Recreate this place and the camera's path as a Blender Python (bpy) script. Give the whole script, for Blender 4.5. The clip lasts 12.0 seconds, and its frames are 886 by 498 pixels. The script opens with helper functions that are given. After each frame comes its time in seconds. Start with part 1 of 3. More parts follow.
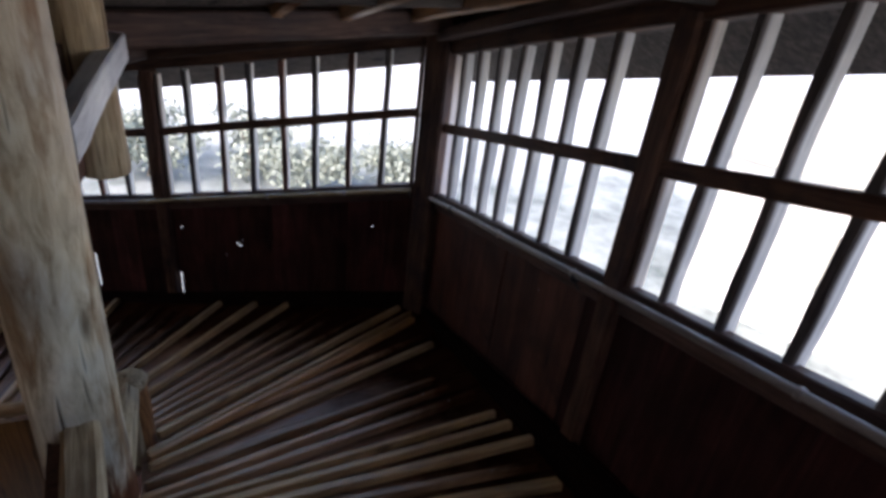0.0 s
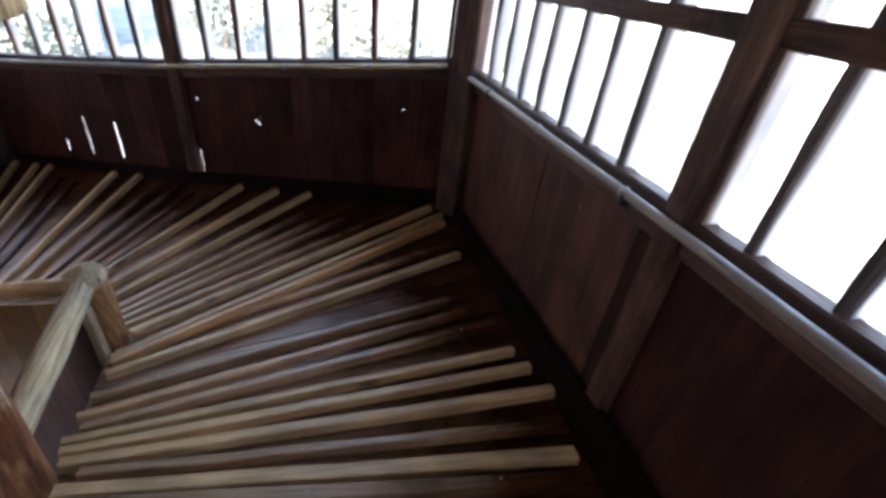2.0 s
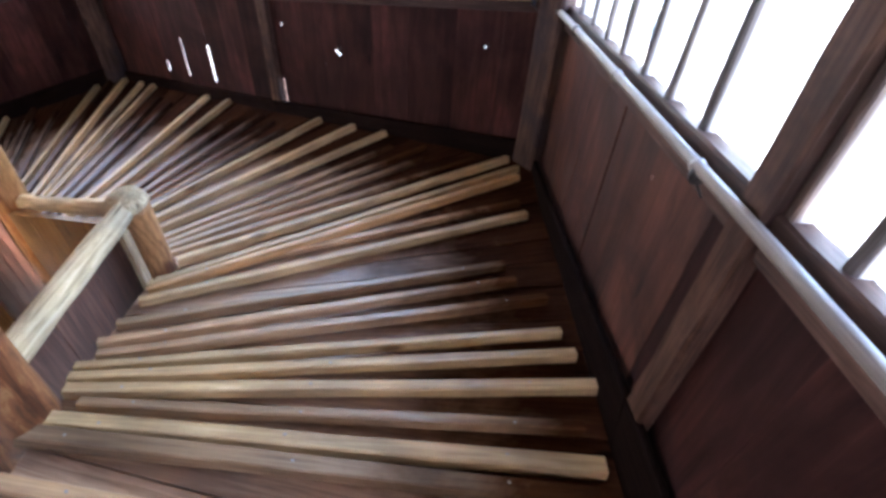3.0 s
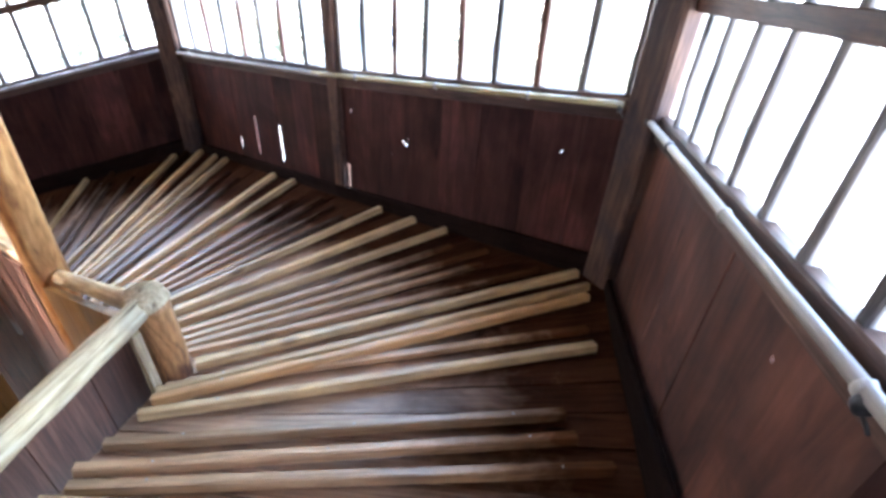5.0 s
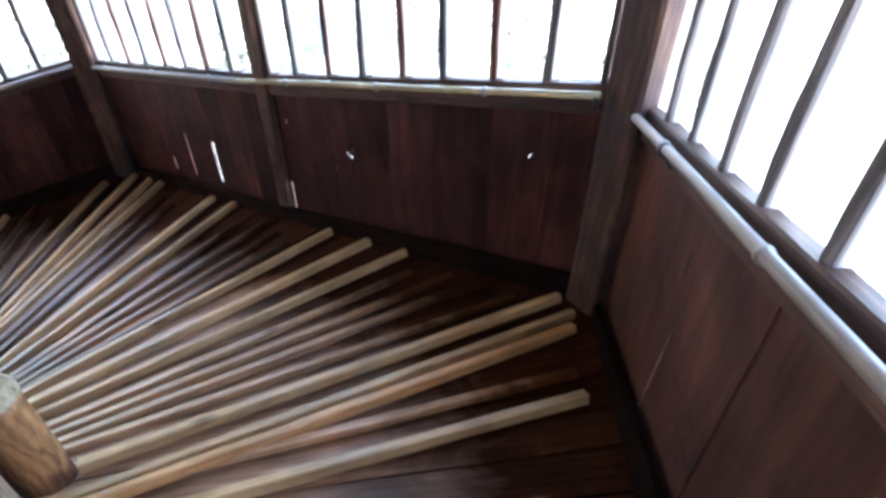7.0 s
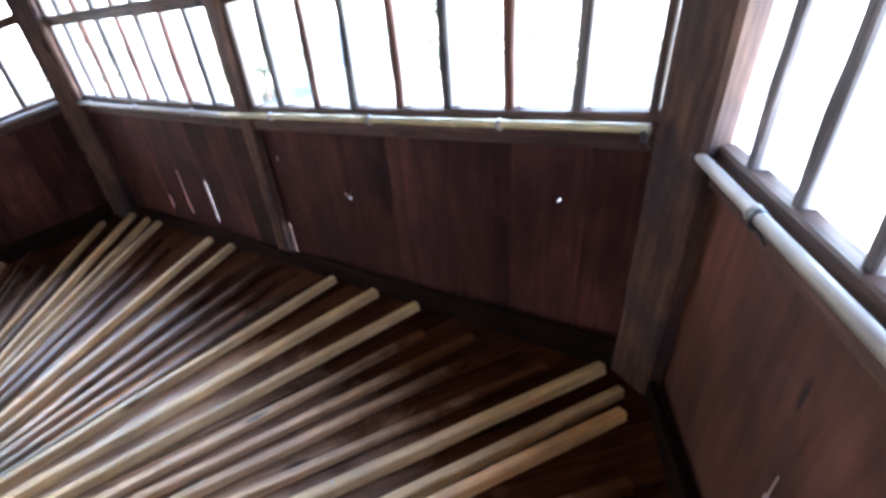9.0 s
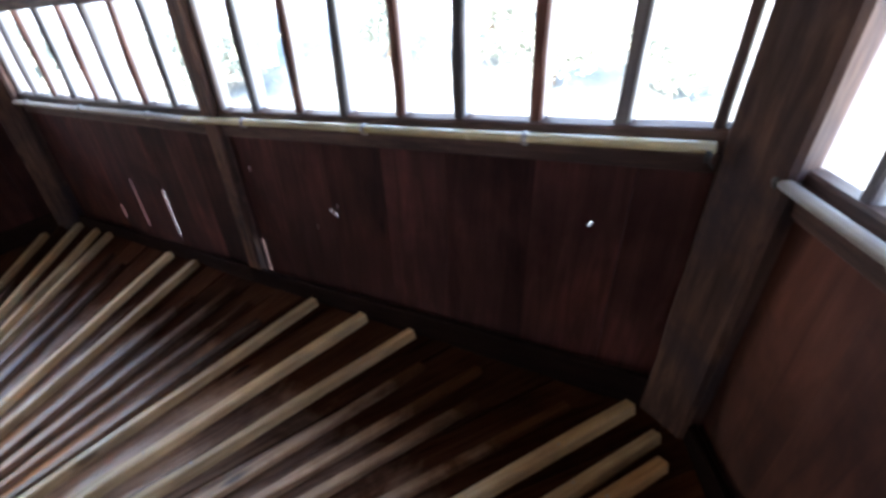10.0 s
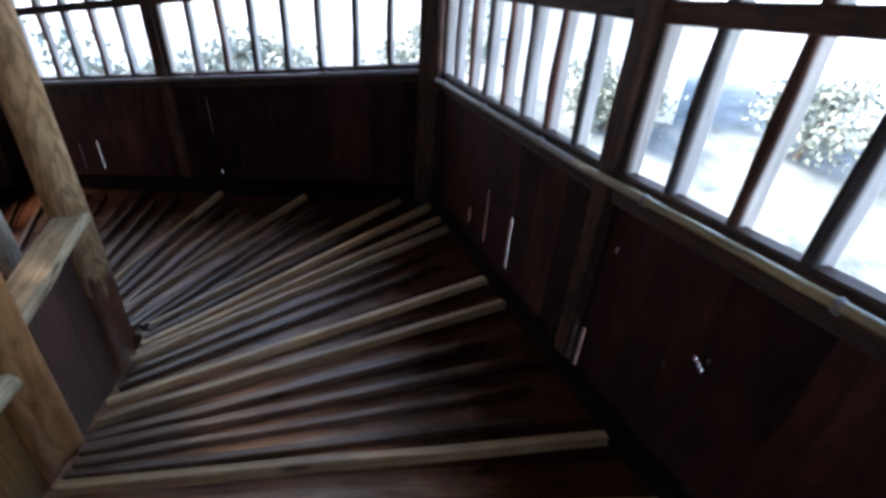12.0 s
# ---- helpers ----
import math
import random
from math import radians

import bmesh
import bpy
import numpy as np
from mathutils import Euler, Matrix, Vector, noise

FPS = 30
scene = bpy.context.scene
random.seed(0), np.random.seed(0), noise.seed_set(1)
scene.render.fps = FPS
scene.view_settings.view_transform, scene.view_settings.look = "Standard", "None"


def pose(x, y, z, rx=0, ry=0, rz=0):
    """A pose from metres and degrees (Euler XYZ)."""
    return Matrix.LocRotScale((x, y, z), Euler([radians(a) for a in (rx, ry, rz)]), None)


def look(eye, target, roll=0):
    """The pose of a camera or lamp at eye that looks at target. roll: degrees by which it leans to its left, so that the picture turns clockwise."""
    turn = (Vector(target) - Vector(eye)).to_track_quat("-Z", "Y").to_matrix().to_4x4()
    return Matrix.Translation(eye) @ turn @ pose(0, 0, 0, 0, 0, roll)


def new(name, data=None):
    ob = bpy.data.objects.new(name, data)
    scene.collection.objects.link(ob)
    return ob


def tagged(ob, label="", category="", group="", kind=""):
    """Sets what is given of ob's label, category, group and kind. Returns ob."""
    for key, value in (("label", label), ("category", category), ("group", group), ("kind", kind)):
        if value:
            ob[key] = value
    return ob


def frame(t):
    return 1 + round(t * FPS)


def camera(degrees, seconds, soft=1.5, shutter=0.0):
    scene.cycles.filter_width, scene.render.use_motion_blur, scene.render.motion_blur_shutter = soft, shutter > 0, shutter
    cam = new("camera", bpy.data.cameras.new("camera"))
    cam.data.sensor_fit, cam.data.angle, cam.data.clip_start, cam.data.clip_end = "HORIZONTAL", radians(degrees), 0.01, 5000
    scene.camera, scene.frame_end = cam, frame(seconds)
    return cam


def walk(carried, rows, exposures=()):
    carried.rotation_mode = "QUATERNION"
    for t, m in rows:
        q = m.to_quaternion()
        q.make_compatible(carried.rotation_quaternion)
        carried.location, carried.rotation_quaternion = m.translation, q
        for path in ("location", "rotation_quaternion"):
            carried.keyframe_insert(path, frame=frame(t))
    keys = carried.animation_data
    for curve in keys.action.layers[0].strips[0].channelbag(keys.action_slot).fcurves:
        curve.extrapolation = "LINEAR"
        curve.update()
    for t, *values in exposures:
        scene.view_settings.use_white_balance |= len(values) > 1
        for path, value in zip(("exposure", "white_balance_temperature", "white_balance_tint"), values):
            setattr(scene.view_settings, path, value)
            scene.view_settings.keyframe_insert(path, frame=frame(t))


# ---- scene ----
cam = camera(74.4, 12.0, soft=3.3, shutter=0.3)
PATH = [
    (0, (0.459, -0.02, 1.653), (0.223, 1.723, 0.699), 7.2),
    (0.5, (0.513, 0.112, 1.585), (0.235, 1.745, 0.464), 3.5),
    (1, (0.644, 0.258, 1.522), (0.129, 1.758, 0.303), 1.6),
    (1.5, (0.67, 0.412, 1.448), (0.262, 1.909, 0.186), 3.7),
    (2, (0.589, 0.555, 1.417), (0.2, 2.033, 0.127), 7.5),
    (2.5, (0.654, 0.711, 1.356), (0.045, 2.051, 0.002), 3.1),
    (3, (0.706, 0.854, 1.302), (0.057, 2.064, -0.152), 4.3),
    (3.5, (0.601, 0.933, 1.282), (-0.132, 2.196, -0.084), 8.3),
    (5.5, (0.499, 1.236, 1.195), (-0.473, 2.466, -0.047), 2.6),
    (6, (0.387, 1.293, 1.184), (-0.433, 2.666, -0.018), 7.7),
    (6.5, (0.401, 1.466, 1.096), (-0.477, 2.744, -0.168), 1.5),
    (8.5, (0.163, 1.898, 0.949), (-0.751, 3.112, -0.351), -0.6),
    (9, (0.151, 2.033, 0.906), (-0.832, 3.219, -0.37), -4.4),
    (9.5, (0.078, 2.117, 0.839), (-0.75, 3.407, -0.446), -1.3),
    (10, (-0.132, 2.153, 0.832), (-0.992, 3.408, -0.466), -1.8),
    (10.5, (-0.184, 2.265, 0.776), (-1.198, 3.42, -0.504), -1.1),
    (11, (-0.261, 2.388, 0.765), (-1.623, 3.295, -0.384), 0.9),
    (11.5, (-0.457, 2.387, 0.723), (-2.027, 2.97, -0.37), 2.6),
    (12, (-0.685, 2.393, 0.638), (-2.199, 2.906, -0.563), 4.1),
]
walk(cam, [(t, look(eye, target, roll)) for t, eye, target, roll in PATH],
     exposures=[(0, 2.70, 6400, 19), (0.5, 2.45, 6400, 18), (1, 3.30, 6550, 18), (1.5, 3.92, 6550, 18), (2, 4.30, 6550, 15), (2.5, 5.16, 6300, 13), (3, 5.68, 6300, 16),
                (3.5, 6.05, 6250, 13), (5.5, 5.87, 6250, 11), (6, 5.00, 6100, 11), (6.5, 5.18, 6150, 12), (8.5, 5.70, 6250, 12), (9, 5.68, 6250, 12), (9.5, 5.75, 6200, 12), (10, 4.90, 6350, 13), (10.5, 5.62, 6300, 13), (11, 4.06, 6050, 12), (11.5, 3.75, 5950, 10), (12, 3.40, 5950, 12)])

# ---- light ----
SUN_EL, SUN_AZ = radians(48), radians(205)
world = bpy.data.worlds.new("overcast_day")
scene.world = world
world.use_nodes = True
wn = world.node_tree
sky = wn.nodes.new("ShaderNodeTexSky")
sky.sky_type = "NISHITA"
sky.sun_disc = False
sky.sun_elevation, sky.sun_rotation = SUN_EL, SUN_AZ
sky.air_density, sky.dust_density, sky.ozone_density = 1.0, 3.0, 1.0
wn.nodes["Background"].inputs[1].default_value = 0.15
wn.links.new(sky.outputs[0], wn.nodes["Background"].inputs[0])
sun = new("sun", bpy.data.lights.new("sun", "SUN"))
sun.data.energy, sun.data.angle, sun.data.color = 1.2, radians(14), (1.0, 0.95, 0.88)
sun.rotation_euler = Euler((radians(90) - SUN_EL, 0, radians(180) - SUN_AZ))


# ---- materials ----
def ramp(nt, fac, stops):
    r = nt.nodes.new("ShaderNodeValToRGB")
    els = r.color_ramp.elements
    while len(els) < len(stops):
        els.new(0.5)
    for e, (p, c) in zip(els, stops):
        e.position, e.color = p, (*c, 1)
    nt.links.new(fac, r.inputs[0])
    return r.outputs[0]


def noise_node(nt, vec, scale, detail=4.0, rough=0.6, dist=0.0):
    n = nt.nodes.new("ShaderNodeTexNoise")
    n.inputs["Scale"].default_value, n.inputs["Detail"].default_value = scale, detail
    n.inputs["Roughness"].default_value, n.inputs["Distortion"].default_value = rough, dist
    nt.links.new(vec, n.inputs["Vector"])
    return n.outputs[0]


def mixc(nt, fac, a, b, mode="MIX"):
    m = nt.nodes.new("ShaderNodeMix")
    m.data_type, m.blend_type = "RGBA", mode
    for sock, v in ((m.inputs[0], fac), (m.inputs[6], a), (m.inputs[7], b)):
        if isinstance(v, (int, float)):
            sock.default_value = v
        elif isinstance(v, tuple):
            sock.default_value = (*v, 1)
        else:
            nt.links.new(v, sock)
    return m.outputs[2]


def wood(name, dark, mid, light, rough=0.6, grain=(1.2, 22, 22), bump=0.25, spread=0.35, stain=None, stain_at=0.6, knots=True, low=None, spec=0.4, wear_shade=None, cloud=False, cracks=False, rings=False, outer=None, streak=None):
    """Sawn or worn timber whose grain runs along the local x axis."""
    m = bpy.data.materials.new(name)
    m.use_nodes = True
    nt = m.node_tree
    bsdf = nt.nodes["Principled BSDF"]
    tc = nt.nodes.new("ShaderNodeTexCoord")
    info = nt.nodes.new("ShaderNodeObjectInfo")
    shift = nt.nodes.new("ShaderNodeVectorMath")
    shift.operation = "MULTIPLY_ADD"
    comb = nt.nodes.new("ShaderNodeCombineXYZ")
    for s in comb.inputs:
        nt.links.new(info.outputs["Random"], s)
    nt.links.new(comb.outputs[0], shift.inputs[0])
    shift.inputs[1].default_value = (37, 53, 71)
    nt.links.new(tc.outputs["Object"], shift.inputs[2])
    mp = nt.nodes.new("ShaderNodeMapping")
    mp.inputs["Scale"].default_value = grain
    nt.links.new(shift.outputs[0], mp.inputs[0])
    fine = noise_node(nt, mp.outputs[0], 3.2, 6, 0.65, 0.6)
    broad = noise_node(nt, shift.outputs[0], 3.5, 3, 0.55)
    col = ramp(nt, fine, [(0.28, dark), (0.52, mid), (0.75, light)])
    blotch = ramp(nt, broad, [(0.3, (0.55, 0.55, 0.58)), (0.65, (1.12, 1.08, 1.0))])
    col = mixc(nt, 0.8, col, blotch, "MULTIPLY")
    if cloud:
        big = noise_node(nt, shift.outputs[0], 1.6, 5, 0.62, 0.8)
        col = mixc(nt, 0.85, col, ramp(nt, big, [(0.34, (0.5, 0.47, 0.5)), (0.5, (1, 1, 1)), (0.68, (1.7, 1.55, 1.5))]), "MULTIPLY")
    val = nt.nodes.new("ShaderNodeMapRange")
    val.inputs["To Min"].default_value, val.inputs["To Max"].default_value = 1 - spread, 1 + spread
    nt.links.new(info.outputs["Random"], val.inputs[0])
    hsv = nt.nodes.new("ShaderNodeHueSaturation")
    nt.links.new(val.outputs[0], hsv.inputs["Value"])
    nt.links.new(col, hsv.inputs["Color"])
    col = hsv.outputs[0]
    if knots:
        mpk = nt.nodes.new("ShaderNodeMapping")
        mpk.inputs["Scale"].default_value = (2.0, 6.0, 6.0)
        nt.links.new(shift.outputs[0], mpk.inputs[0])
        vor = nt.nodes.new("ShaderNodeTexVoronoi")
        vor.inputs["Scale"].default_value = 1.1
        nt.links.new(mpk.outputs[0], vor.inputs["Vector"])
        kf = ramp(nt, vor.outputs["Distance"], [(0.05, (1, 1, 1)), (0.13, (0, 0, 0))])
        col = mixc(nt, kf, col, tuple(c * 0.45 for c in dark))
    if stain:
        st = noise_node(nt, shift.outputs[0], 1.7, 5, 0.7, 0.5)
        sf = ramp(nt, st, [(stain_at - 0.08, (0, 0, 0)), (stain_at + 0.1, (1, 1, 1))])
        col = mixc(nt, sf, col, stain)
    if rings:
        wv = nt.nodes.new("ShaderNodeTexWave")
        wv.wave_type, wv.bands_direction = "BANDS", "DIAGONAL"
        wv.inputs["Scale"].default_value, wv.inputs["Distortion"].default_value = 3.2, 9.0
        wv.inputs["Detail"].default_value, wv.inputs["Detail Scale"].default_value = 2.0, 1.3
        mw = nt.nodes.new("ShaderNodeMapping")
        mw.inputs["Scale"].default_value = (1.4, 6, 6)
        nt.links.new(shift.outputs[0], mw.inputs[0])
        nt.links.new(mw.outputs[0], wv.inputs["Vector"])
        col = mixc(nt, 0.5, col, ramp(nt, wv.outputs[1], [(0.2, (0.45, 0.36, 0.28)), (0.55, (1.1, 1.05, 1.0))]), "MULTIPLY")
    if cracks:
        mc = nt.nodes.new("ShaderNodeMapping")
        mc.inputs["Scale"].default_value = (1.1, 26, 26)
        nt.links.new(shift.outputs[0], mc.inputs[0])
        cf = ramp(nt, noise_node(nt, mc.outputs[0], 1.6, 3, 0.5, 0.3), [(0.3, (1, 1, 1)), (0.36, (0, 0, 0))])
        col = mixc(nt, cf, col, (0.06, 0.03, 0.015))
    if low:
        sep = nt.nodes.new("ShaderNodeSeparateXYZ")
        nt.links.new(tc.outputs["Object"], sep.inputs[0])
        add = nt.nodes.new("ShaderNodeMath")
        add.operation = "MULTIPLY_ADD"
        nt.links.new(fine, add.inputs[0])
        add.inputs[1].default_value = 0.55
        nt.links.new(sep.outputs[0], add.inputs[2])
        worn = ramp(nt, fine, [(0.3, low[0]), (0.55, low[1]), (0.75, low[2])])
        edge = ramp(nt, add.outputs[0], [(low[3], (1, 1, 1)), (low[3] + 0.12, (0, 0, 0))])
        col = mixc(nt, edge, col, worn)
    if streak:
        ms = nt.nodes.new("ShaderNodeMapping")
        ms.inputs["Scale"].default_value = (0.9, 7, 7)
        nt.links.new(shift.outputs[0], ms.inputs[0])
        sk = ramp(nt, noise_node(nt, ms.outputs[0], 1.5, 6, 0.7, 0.7), [(0.5, (0, 0, 0)), (0.62, (1, 1, 1))])
        col = mixc(nt, sk, col, mixc(nt, 1.0, col, streak, "MULTIPLY"))
    # pale colour past this local z stands for daylight on the outward faces
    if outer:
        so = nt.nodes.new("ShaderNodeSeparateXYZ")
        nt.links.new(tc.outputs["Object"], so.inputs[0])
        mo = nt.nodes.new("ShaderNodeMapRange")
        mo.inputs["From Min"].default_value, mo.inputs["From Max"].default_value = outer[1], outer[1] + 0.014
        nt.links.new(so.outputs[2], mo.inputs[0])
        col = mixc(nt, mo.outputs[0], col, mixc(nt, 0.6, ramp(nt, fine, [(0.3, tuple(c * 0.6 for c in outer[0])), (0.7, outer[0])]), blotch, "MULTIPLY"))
    # walked band stays worn pale; the wall end is darkened as parapet shade
    if wear_shade:
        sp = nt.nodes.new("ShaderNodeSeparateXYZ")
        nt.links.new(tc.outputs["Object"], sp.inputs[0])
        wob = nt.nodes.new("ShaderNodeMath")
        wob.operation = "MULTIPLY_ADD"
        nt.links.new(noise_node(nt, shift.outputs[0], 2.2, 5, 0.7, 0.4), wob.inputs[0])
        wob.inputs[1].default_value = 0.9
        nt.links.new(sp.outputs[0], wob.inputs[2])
        wall_shade = ramp(nt, wob.outputs[0], [(wear_shade[0] / 3, (0, 0, 0)), (wear_shade[1] / 3, (1, 1, 1))])
        third = wall_shade.node.inputs[0].links[0]
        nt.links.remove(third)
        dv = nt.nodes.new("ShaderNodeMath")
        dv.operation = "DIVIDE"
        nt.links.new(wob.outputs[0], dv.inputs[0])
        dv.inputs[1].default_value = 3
        nt.links.new(dv.outputs[0], wall_shade.node.inputs[0])
        col = mixc(nt, wall_shade, col, mixc(nt, 1.0, col, wear_shade[2], "MULTIPLY"))
    nt.links.new(col, bsdf.inputs["Base Color"])
    rr = nt.nodes.new("ShaderNodeMapRange")
    rr.inputs["To Min"].default_value, rr.inputs["To Max"].default_value = rough - 0.14, rough + 0.16
    nt.links.new(broad, rr.inputs[0])
    bsdf.inputs["Specular IOR Level"].default_value = spec
    if wear_shade:
        # the darkened wall end is matt too
        for sock, clean, shaded in ((bsdf.inputs["Roughness"], rr.outputs[0], (0.95, 0.95, 0.95)), (bsdf.inputs["Specular IOR Level"], (spec, spec, spec), (0.03, 0.03, 0.03))):
            nt.links.new(mixc(nt, wall_shade, clean, shaded), sock)
    else:
        nt.links.new(rr.outputs[0], bsdf.inputs["Roughness"])
    bp = nt.nodes.new("ShaderNodeBump")
    bp.inputs["Strength"].default_value, bp.inputs["Distance"].default_value = bump, 0.006
    nt.links.new(fine, bp.inputs["Height"])
    nt.links.new(bp.outputs[0], bsdf.inputs["Normal"])
    return m


M_PANEL = wood("panel_wood", (0.027, 0.0095, 0.0088), (0.056, 0.0195, 0.017), (0.094, 0.034, 0.028), 0.66, spread=0.38, grain=(0.7, 7, 7), spec=0.11, bump=0.15, cloud=True)
# browner boards, also lightened to paint in the light near the north-east corner
M_PANEL_BROWN_LIT = wood("brown_lit_panel_wood", (0.043, 0.017, 0.012), (0.092, 0.036, 0.024), (0.135, 0.058, 0.04), 0.58, spread=0.18, grain=(0.6, 5, 5), spec=0.2, bump=0.12, cloud=True, stain=(0.028, 0.014, 0.012), stain_at=0.62)
M_BASE = wood("dark_base_wood", (0.008, 0.0045, 0.0038), (0.016, 0.0085, 0.007), (0.026, 0.014, 0.011), 0.85, spread=0.2, spec=0.02, knots=False)
M_NEWEL = wood("ring_grained_newel_wood", (0.2, 0.08, 0.03), (0.42, 0.2, 0.08), (0.58, 0.33, 0.15), 0.45, grain=(2.2, 10, 10), spread=0.05, rings=True, knots=False, low=((0.05, 0.02, 0.012), (0.16, 0.06, 0.03), (0.26, 0.11, 0.05), 0.42))
M_POST = wood("post_wood", (0.05, 0.024, 0.016), (0.12, 0.06, 0.04), (0.2, 0.108, 0.072), 0.62, spread=0.15, spec=0.16, stain=(0.025, 0.016, 0.016), stain_at=0.6, streak=(0.5, 0.46, 0.46))
# outer below: painted skylight on the outward faces of posts, bars and jambs
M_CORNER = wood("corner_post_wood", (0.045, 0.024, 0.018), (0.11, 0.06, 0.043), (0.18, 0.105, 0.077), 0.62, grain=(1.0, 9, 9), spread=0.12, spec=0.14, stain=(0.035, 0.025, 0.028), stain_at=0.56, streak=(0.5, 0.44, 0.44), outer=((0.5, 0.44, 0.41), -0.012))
M_SILL = wood("sill_wood", (0.04, 0.022, 0.017), (0.095, 0.053, 0.04), (0.17, 0.103, 0.08), 0.58, spread=0.25, spec=0.22, knots=False, streak=(0.55, 0.5, 0.5))
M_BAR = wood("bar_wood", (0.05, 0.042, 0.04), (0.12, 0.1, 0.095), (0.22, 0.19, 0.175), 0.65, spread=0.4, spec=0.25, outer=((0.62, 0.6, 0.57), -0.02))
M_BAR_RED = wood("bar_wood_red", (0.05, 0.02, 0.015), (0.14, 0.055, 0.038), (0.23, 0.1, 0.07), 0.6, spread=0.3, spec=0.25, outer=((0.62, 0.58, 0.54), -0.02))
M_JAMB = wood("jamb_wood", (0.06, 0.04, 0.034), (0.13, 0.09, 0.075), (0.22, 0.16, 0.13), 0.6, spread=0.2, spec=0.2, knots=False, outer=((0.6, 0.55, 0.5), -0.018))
# bluish white imitates skylight on the inner beam's face
M_WHITE = wood("skylit_white_wood", (0.5, 0.51, 0.54), (0.68, 0.7, 0.74), (0.8, 0.82, 0.86), 0.5, spread=0.05, knots=False, streak=(0.75, 0.76, 0.78))
M_FLOOR = wood("floor_wood", (0.16, 0.082, 0.045), (0.36, 0.2, 0.115), (0.52, 0.325, 0.2), 0.4, spread=0.3, bump=0.35, spec=0.45, wear_shade=(1.25, 1.75, (0.14, 0.085, 0.062)))
M_OLD = wood("old_cleat_wood", (0.22, 0.115, 0.058), (0.47, 0.278, 0.145), (0.62, 0.4, 0.23), 0.38, spread=0.35, spec=0.5, wear_shade=(1.4, 1.85, (0.18, 0.11, 0.08)))
M_WORN = wood("worn_dark_cleat_wood", (0.09, 0.05, 0.03), (0.21, 0.125, 0.08), (0.32, 0.2, 0.13), 0.42, spread=0.35, spec=0.4, wear_shade=(1.4, 1.85, (0.25, 0.17, 0.13)))
M_NEW = wood("new_cleat_wood", (0.36, 0.2, 0.09), (0.6, 0.39, 0.185), (0.76, 0.55, 0.31), 0.42, spread=0.22)
M_ORANGE = wood("orange_cleat_wood", (0.34, 0.16, 0.055), (0.6, 0.32, 0.13), (0.72, 0.44, 0.2), 0.42, spread=0.1)
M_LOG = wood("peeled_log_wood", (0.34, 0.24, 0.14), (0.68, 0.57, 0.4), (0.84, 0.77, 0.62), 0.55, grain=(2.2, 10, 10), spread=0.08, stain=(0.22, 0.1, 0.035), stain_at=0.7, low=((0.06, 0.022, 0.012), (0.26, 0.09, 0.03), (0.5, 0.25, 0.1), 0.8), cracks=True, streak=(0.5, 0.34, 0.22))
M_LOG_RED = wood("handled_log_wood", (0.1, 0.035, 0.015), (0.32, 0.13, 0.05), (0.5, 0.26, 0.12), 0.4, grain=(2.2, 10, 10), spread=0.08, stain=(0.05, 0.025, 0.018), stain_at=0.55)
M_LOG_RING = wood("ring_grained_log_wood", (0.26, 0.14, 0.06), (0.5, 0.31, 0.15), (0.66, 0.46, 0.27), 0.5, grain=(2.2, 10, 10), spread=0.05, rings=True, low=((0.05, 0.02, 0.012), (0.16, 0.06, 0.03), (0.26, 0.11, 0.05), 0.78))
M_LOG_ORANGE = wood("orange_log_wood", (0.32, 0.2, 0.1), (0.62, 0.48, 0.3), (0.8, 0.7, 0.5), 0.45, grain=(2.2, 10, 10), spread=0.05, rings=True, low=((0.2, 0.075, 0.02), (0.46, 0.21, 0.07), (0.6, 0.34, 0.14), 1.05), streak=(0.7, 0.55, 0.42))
M_CAP = wood("worn_rail_wood", (0.26, 0.17, 0.09), (0.6, 0.45, 0.27), (0.8, 0.66, 0.45), 0.74, spread=0.12, spec=0.15, bump=0.6, cracks=True, stain=(0.3, 0.2, 0.12), stain_at=0.62)
M_GUARD = wood("guard_board_wood", (0.04, 0.02, 0.016), (0.12, 0.052, 0.034), (0.2, 0.1, 0.065), 0.5, spread=0.3)
M_CORE = wood("core_board_wood", (0.13, 0.055, 0.014), (0.29, 0.145, 0.042), (0.42, 0.235, 0.08), 0.4, spread=0.25)
M_CEIL = wood("ceiling_wood", (0.03, 0.024, 0.021), (0.085, 0.07, 0.062), (0.17, 0.14, 0.125), 0.7, spread=0.25, spec=0.2)
M_BAMBOO = wood("bamboo_skin", (0.42, 0.33, 0.17), (0.56, 0.46, 0.26), (0.66, 0.57, 0.36), 0.22, spec=0.6, grain=(0.5, 30, 30), bump=0.08, spread=0.12, knots=False)
M_BAMBOO_GREY = wood("weathered_bamboo_skin", (0.22, 0.19, 0.17), (0.36, 0.32, 0.29), (0.5, 0.46, 0.42), 0.46, spec=0.35, grain=(0.5, 30, 30), bump=0.08, spread=0.12, knots=False)


def plain(name, col, rough, scale, col2):
    m = bpy.data.materials.new(name)
    m.use_nodes = True
    nt = m.node_tree
    b = nt.nodes["Principled BSDF"]
    tc = nt.nodes.new("ShaderNodeTexCoord")
    n = noise_node(nt, tc.outputs["Object"], scale, 6, 0.65)
    nt.links.new(ramp(nt, n, [(0.32, col), (0.68, col2)]), b.inputs["Base Color"])
    b.inputs["Roughness"].default_value = rough
    bp = nt.nodes.new("ShaderNodeBump")
    bp.inputs["Strength"].default_value = 0.4
    nt.links.new(n, bp.inputs["Height"])
    nt.links.new(bp.outputs[0], b.inputs["Normal"])
    return m


